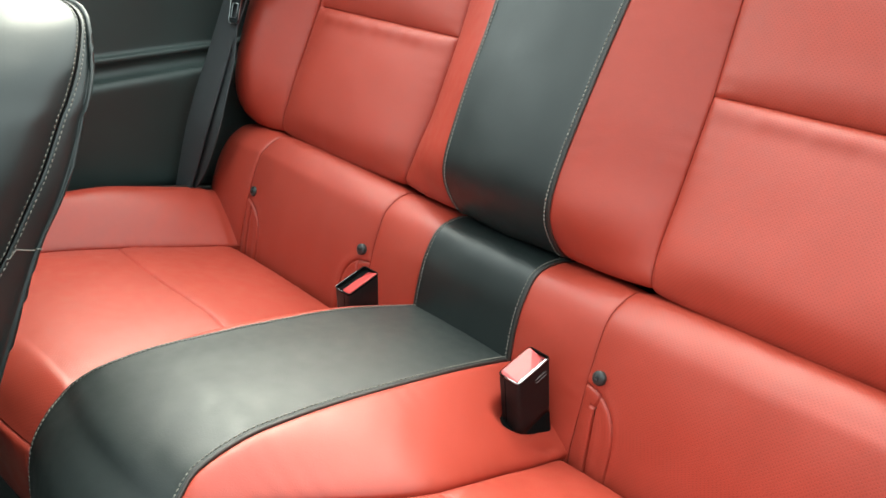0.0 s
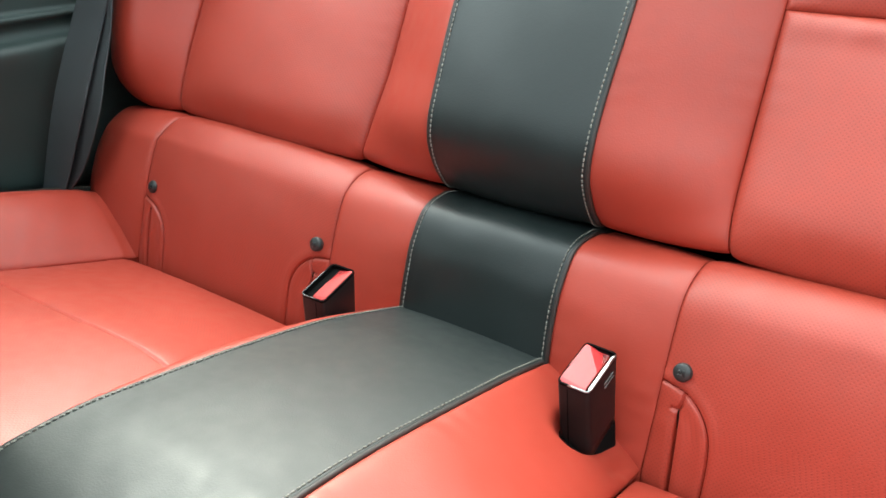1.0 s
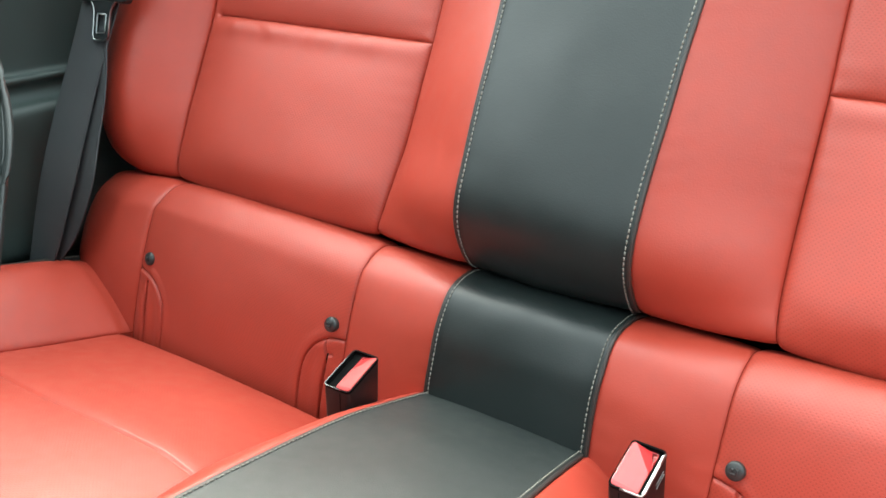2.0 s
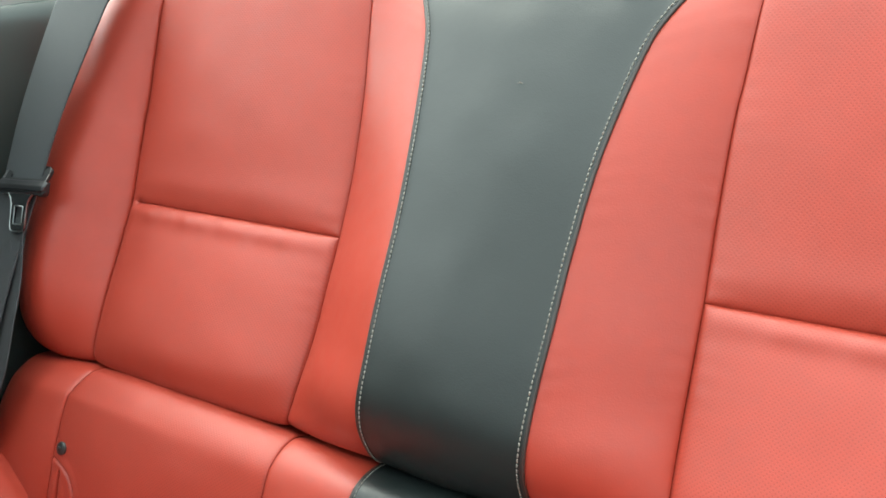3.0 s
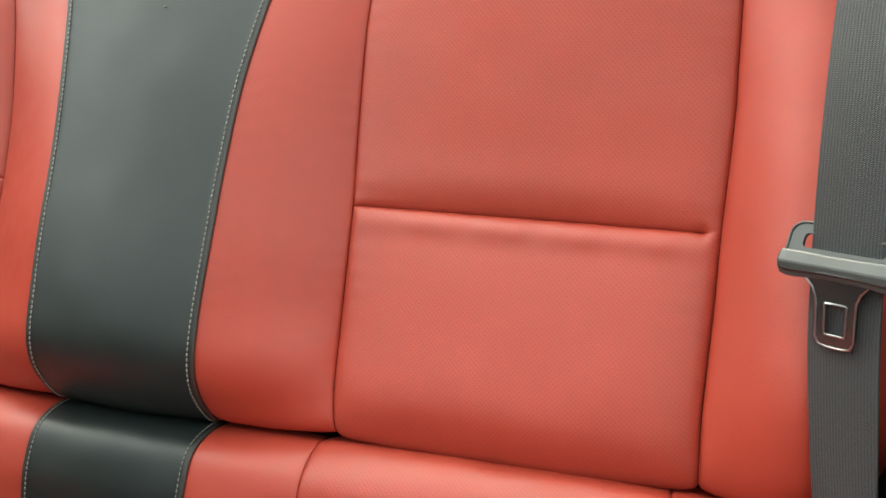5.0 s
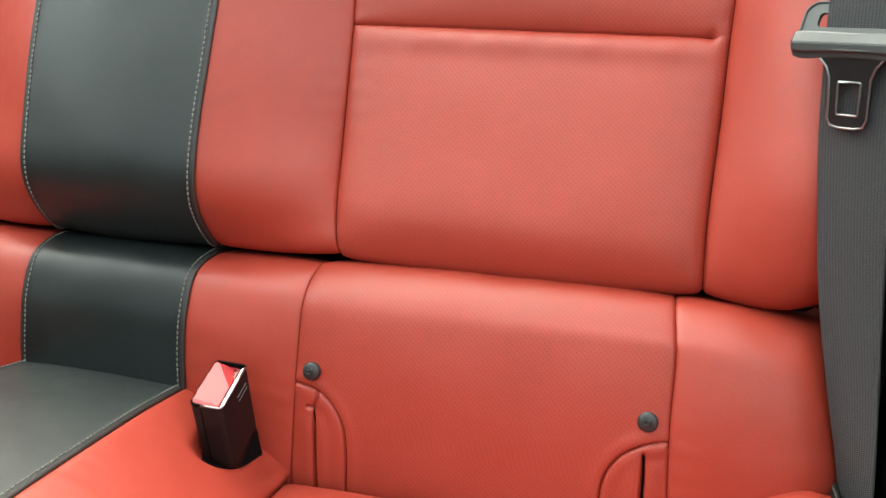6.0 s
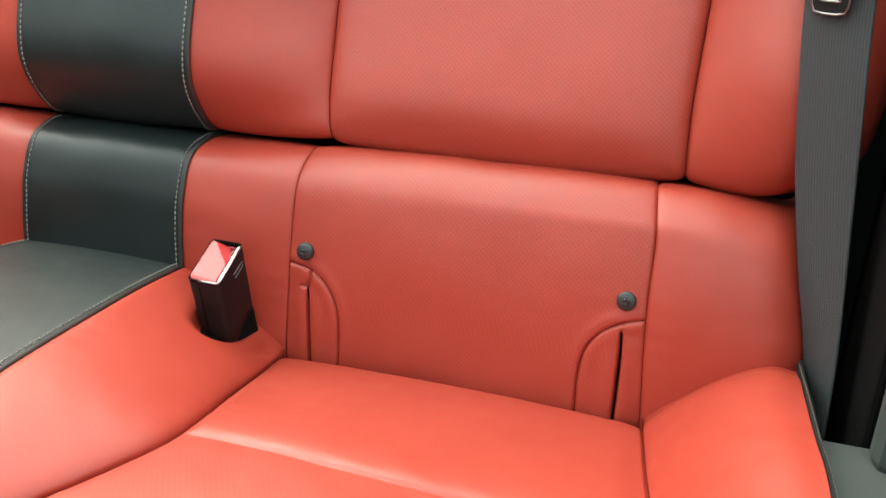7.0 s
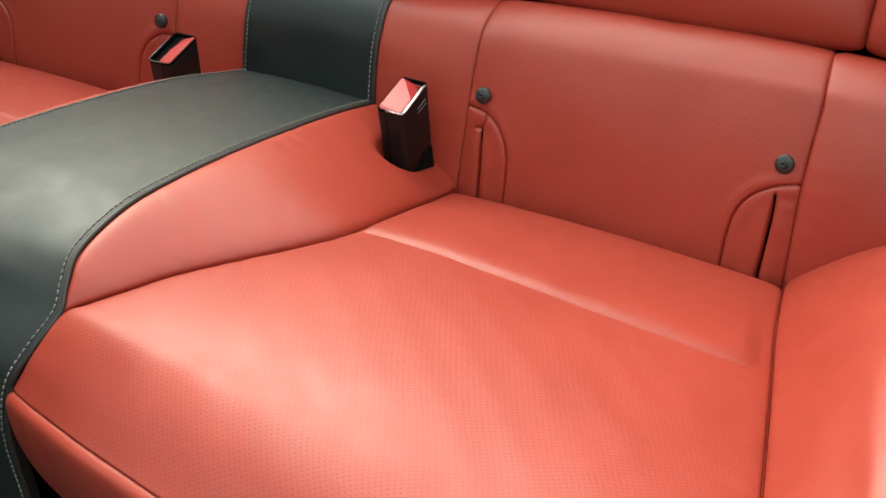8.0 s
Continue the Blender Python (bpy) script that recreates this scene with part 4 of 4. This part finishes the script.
def seat_belt(s, tongue_z):
    belt = thing("seat_belt", (s * 0.60, -0.03, 0.33), "dark grey woven seat belt hanging beside the backrest", "seat belt", "rear seat belts")
    left = [(0.590, 0.060, 1.000), (0.581, 0.020, 0.940), (0.574, -0.004, 0.880), (0.571, -0.020, 0.800), (0.572, -0.026, 0.715), (0.576, -0.027, 0.634), (0.582, -0.030, 0.576), (0.591, -0.036, 0.510), (0.604, -0.046, 0.445), (0.617, -0.052, 0.390), (0.629, -0.054, 0.330)]
    right = [(0.632, 0.035, 1.000), (0.622, -0.006, 0.940), (0.613, -0.030, 0.880), (0.608, -0.046, 0.800), (0.612, -0.053, 0.715), (0.617, -0.056, 0.634), (0.622, -0.060, 0.576), (0.628, -0.066, 0.510), (0.633, -0.078, 0.445), (0.636, -0.092, 0.390), (0.638, -0.100, 0.330)]
    if s < 0:
        left, right = BELT_IN, BELT_OUT
    g = across([spline(left, 140), spline(right, 140)], 16)
    n = normals(g, (-0.5 * s, -1, 0))
    bow = np.sin(np.linspace(0, math.pi, 16))[:, None, None] * 0.0012
    part("webbing", sheet(g + n * bow, n, 0.0014), webbing, belt, "dark grey woven webbing")
    if s < 0:
        lap = across([spline(LAP_IN, 90), spline(LAP_OUT, 90)], 16)
        part("lap_webbing", sheet(lap, normals(lap, (0.5, -1, 0)), 0.0014), webbing, belt, "dark grey woven lap webbing")
    # tongue
    zs = g[8, :, 2]
    j = int(np.argmin(np.abs(zs - tongue_z)))
    o = g[8, j] + n[8, j] * 0.004
    ax = g[15, j] - g[0, j]
    ax = ax / np.linalg.norm(ax) * s
    up = g[8, j - 3] - g[8, j + 3]
    m = basis(o + ax * (-0.004 if s > 0 else 0.016), ax, up)
    # grip: a chamfered bar, deeper at its shoulders, with a thin lip below
    bm = bmesh.new()
    rings = []
    for x, k in ((-0.0430, 0.35), (-0.0425, 0.7), (-0.0405, 0.95), (-0.036, 1.08), (-0.030, 1.10), (-0.022, 1.0), (-0.010, 0.94), (0.0, 0.93), (0.010, 0.94), (0.022, 1.0), (0.030, 1.10), (0.036, 1.08), (0.0405, 0.95), (0.0425, 0.7), (0.0430, 0.35)):
        prof = ((0.0070, -0.0030), (0.0072, 0.0030), (0.0064, 0.0040), (0.0008, 0.0078), (-0.0006, 0.0082), (-0.0046, 0.0082), (-0.0056, 0.0074), (-0.0066, 0.0058), (-0.0092, 0.0054), (-0.0098, 0.0044), (-0.0098, -0.0030))
        rings.append([bm.verts.new((x, y * (k if y < 0 else min(1.0, k)), z * min(1.0, k))) for y, z in prof])
    for p, q in zip(rings, rings[1:]):
        for e in range(len(p)):
            bm.faces.new((p[e], p[(e + 1) % len(p)], q[(e + 1) % len(p)], q[e]))
    bm.faces.new(rings[0][::-1])
    bm.faces.new(rings[-1])
    bmesh.ops.recalc_face_normals(bm, faces=bm.faces[:])
    bm.transform(m)
    # same grip both sides; the left one's shade is put into a blacker plastic
    grip = grip_grey if s > 0 else gloss_black
    t = part("tongue_grip", bm, grip, belt, "dark grey plastic tongue grip", smooth=False)
    # flat loop that leans back behind the webbing
    lean = m @ pose(0, 0.002, 0.0005, -24, 0, 0)
    part("grip_loop", prism(rounded(0.078, 0.034, 0.010, 7, 0, 0.008), 0.0032, holes=[rounded(0.056, 0.010, 0.003, 7, 0, 0.012)], m=lean), grip, t, "dark grey plastic loop round the webbing", smooth=False)
    part("loop_rim", tube([np.array(lean @ Vector((x, y, 0.0034))) for x, y in rounded(0.0765, 0.0325, 0.0095, 7, 0, 0.008)] + [np.array(lean @ Vector((0.03825, 0.01475, 0.0034)))], 0.0010, 6), grip, t, "rounded rim of the loop")
    outline = [(0.0245, -0.006), (0.021, -0.010), (0.0165, -0.015), (0.0140, -0.022), (0.0135, -0.035), (0.0135, -0.0486), (0.011, -0.0536), (0.005, -0.0548), (-0.005, -0.0548), (-0.011, -0.0536),
               (-0.0135, -0.0486), (-0.0135, -0.035), (-0.0140, -0.022), (-0.0165, -0.015), (-0.021, -0.010), (-0.0245, -0.006)]
    hole = [(0.0070, -0.0245), (0.0072, -0.0248), (0.0075, -0.0255), (0.0075, -0.027), (0.0075, -0.034), (0.0075, -0.0442), (0.0070, -0.0462), (0.004, -0.0462), (-0.004, -0.0462), (-0.0070, -0.0462),
            (-0.0075, -0.0442), (-0.0075, -0.034), (-0.0075, -0.027), (-0.0075, -0.0255), (-0.0072, -0.0248), (-0.0070, -0.0245)]
    part("tongue_blade", prism(outline, 0.0028, holes=[hole], m=m @ pose(0, 0, 0.002, 4, 0, 0)), dark_steel, belt, "dark polished steel belt tongue", smooth=False)
    # brighter steel cords carry the glint along the blade's edges
    at = m @ pose(0, 0, 0.0046, 4, 0, 0)
    for rim in (outline, hole):
        part("bright_edge", tube([np.array(at @ Vector((x, y, 0))) for x, y in rim + rim[:1]], 0.0009, 6), chrome, belt, "bright steel cord for the glint along the edge")
    return belt


seat_belt(1, 0.678)
seat_belt(-1, 0.688)

# ---- the front seat ----
front = thing("front_seat", (-0.28, -0.56, 0.20), "black leather front seat back with double pale stitching", "car seat")
BACK_EDGE = [(-0.0373, -0.6037, 0.2396), (-0.0395, -0.5702, 0.3514), (-0.0485, -0.5322, 0.4543), (-0.0596, -0.5054, 0.517), (-0.0653, -0.4841, 0.555), (-0.0731, -0.4695, 0.5829), (-0.0876, -0.4521, 0.6231), (-0.0932, -0.4449, 0.6377),
             (-0.11, -0.4345, 0.66), (-0.1379, -0.4247, 0.6914), (-0.1547, -0.4213, 0.7025), (-0.1714, -0.4224, 0.7092), (-0.1938, -0.4291, 0.7132), (-0.233, -0.4514, 0.7249), (-0.2945, -0.4962, 0.745), (-0.3392, -0.5409, 0.7595)]
SEAM = [(-0.0306, -0.6471, 0.2509), (-0.0329, -0.6102, 0.3627), (-0.0417, -0.5667, 0.4644), (-0.0518, -0.5298, 0.5214), (-0.0596, -0.5074, 0.5595), (-0.0675, -0.4895, 0.5896), (-0.082, -0.4694, 0.6276), (-0.0887, -0.4615, 0.6388),
             (-0.1055, -0.4459, 0.6657), (-0.1334, -0.4313, 0.6919), (-0.1513, -0.4268, 0.7032), (-0.1692, -0.428, 0.7104), (-0.1938, -0.4347, 0.7148), (-0.233, -0.4582, 0.7266), (-0.2945, -0.5029, 0.7462), (-0.3392, -0.5466, 0.7607)]


def moved(curve, dx, dy, dz):
    """The curve set off, the less the nearer it comes to the top."""
    return [(x + dx * k, y + dy * k, z + dz * k) for (x, y, z), k in zip(curve, np.linspace(1, 0.35, len(curve)))]


def other(curve):
    """The seat's far side, mirrored about its middle."""
    return [(-0.62 - x, y, z) for x, y, z in curve]


back_mid = [(-0.31, y + 0.012, z) for x, y, z in BACK_EDGE]
near_edge = moved(BACK_EDGE, -0.022, 0.004, 0)
sides = [SEAM, moved(SEAM, 0.014, -0.045, -0.002), moved(SEAM, 0.014, -0.11, -0.006), moved(SEAM, -0.02, -0.17, -0.006)]
NS = 90
g, n = puffed(across([spline(c, NS) for c in (SEAM, BACK_EDGE, near_edge, back_mid, other(near_edge), other(BACK_EDGE), other(SEAM))], 120), (0, 1, 0), 0.0015, 0.004, 0.0, 0.05, "uU")
part("back_panel", sheet(g, n), seat_leather, front, "black leather back panel")
back_row = inset(g, n, "u", 0.0052, 0.0003)
cross = [g[i, int(np.argmin(np.abs(g[i, :, 2] - 0.522)))] + n[i, 40] * 0.0006 for i in range(2, 50)]
cross = np.array([p for p in cross if p[0] > -0.105])
g, n = puffed(across([spline(c, NS) for c in sides], 60), (1, 0, 0.3), 0.0025, 0.004, 0.003, 0.04, "u")
part("side_panel", sheet(g, n), seat_leather, front, "black leather side panel")
side_row = inset(g, n, "u", 0.0058, 0.0003)
g, n = puffed(across([spline(other(c), NS) for c in sides], 40), (-1, 0, 0.3), 0.0025, 0.004, 0.003, 0.04, "u")
part("side_panel", sheet(g, n), seat_leather, front, "black leather side panel")
g = across([spline(sides[-1], NS), spline([(-0.31, y - 0.01, z) for x, y, z in sides[-1]], NS), spline(other(sides[-1]), NS)], 40)
part("front_panel", sheet(g, normals(g, (0, -1, 0))), seat_leather, front, "black leather front panel")
bm = bmesh.new()
ring = [c[-1] for c in (SEAM, BACK_EDGE, near_edge, back_mid, other(near_edge), other(BACK_EDGE))] + [other(c)[-1] for c in sides] + [c[-1] for c in sides[:0:-1]]
bm.faces.new([bm.verts.new(p) for p in ring])
part("top_cap", bm, seat_leather, front, "black leather top")
part("seam", tube(spline(SEAM, 120), 0.0011), shadow_black, front, "dark sewn seam")
for row in (back_row, side_row):
    tagged(part("stitching", stitches(row, 0.0052, 0.0032, 0.00055), thread, front, "pale double topstitching thread"), kind="stuff")
part("cross_seam", tube(cross, 0.0006), thread, front, "pale thread of a short cross seam")
edge_line = np.array([p for p in spline(BACK_EDGE, 200) if 0.583 < p[2] < 0.618]) + np.array((-0.002, 0.0012, 0))
part("edge_trim", tube(edge_line, 0.0013), chrome, front, "thin bright plastic edge trim")
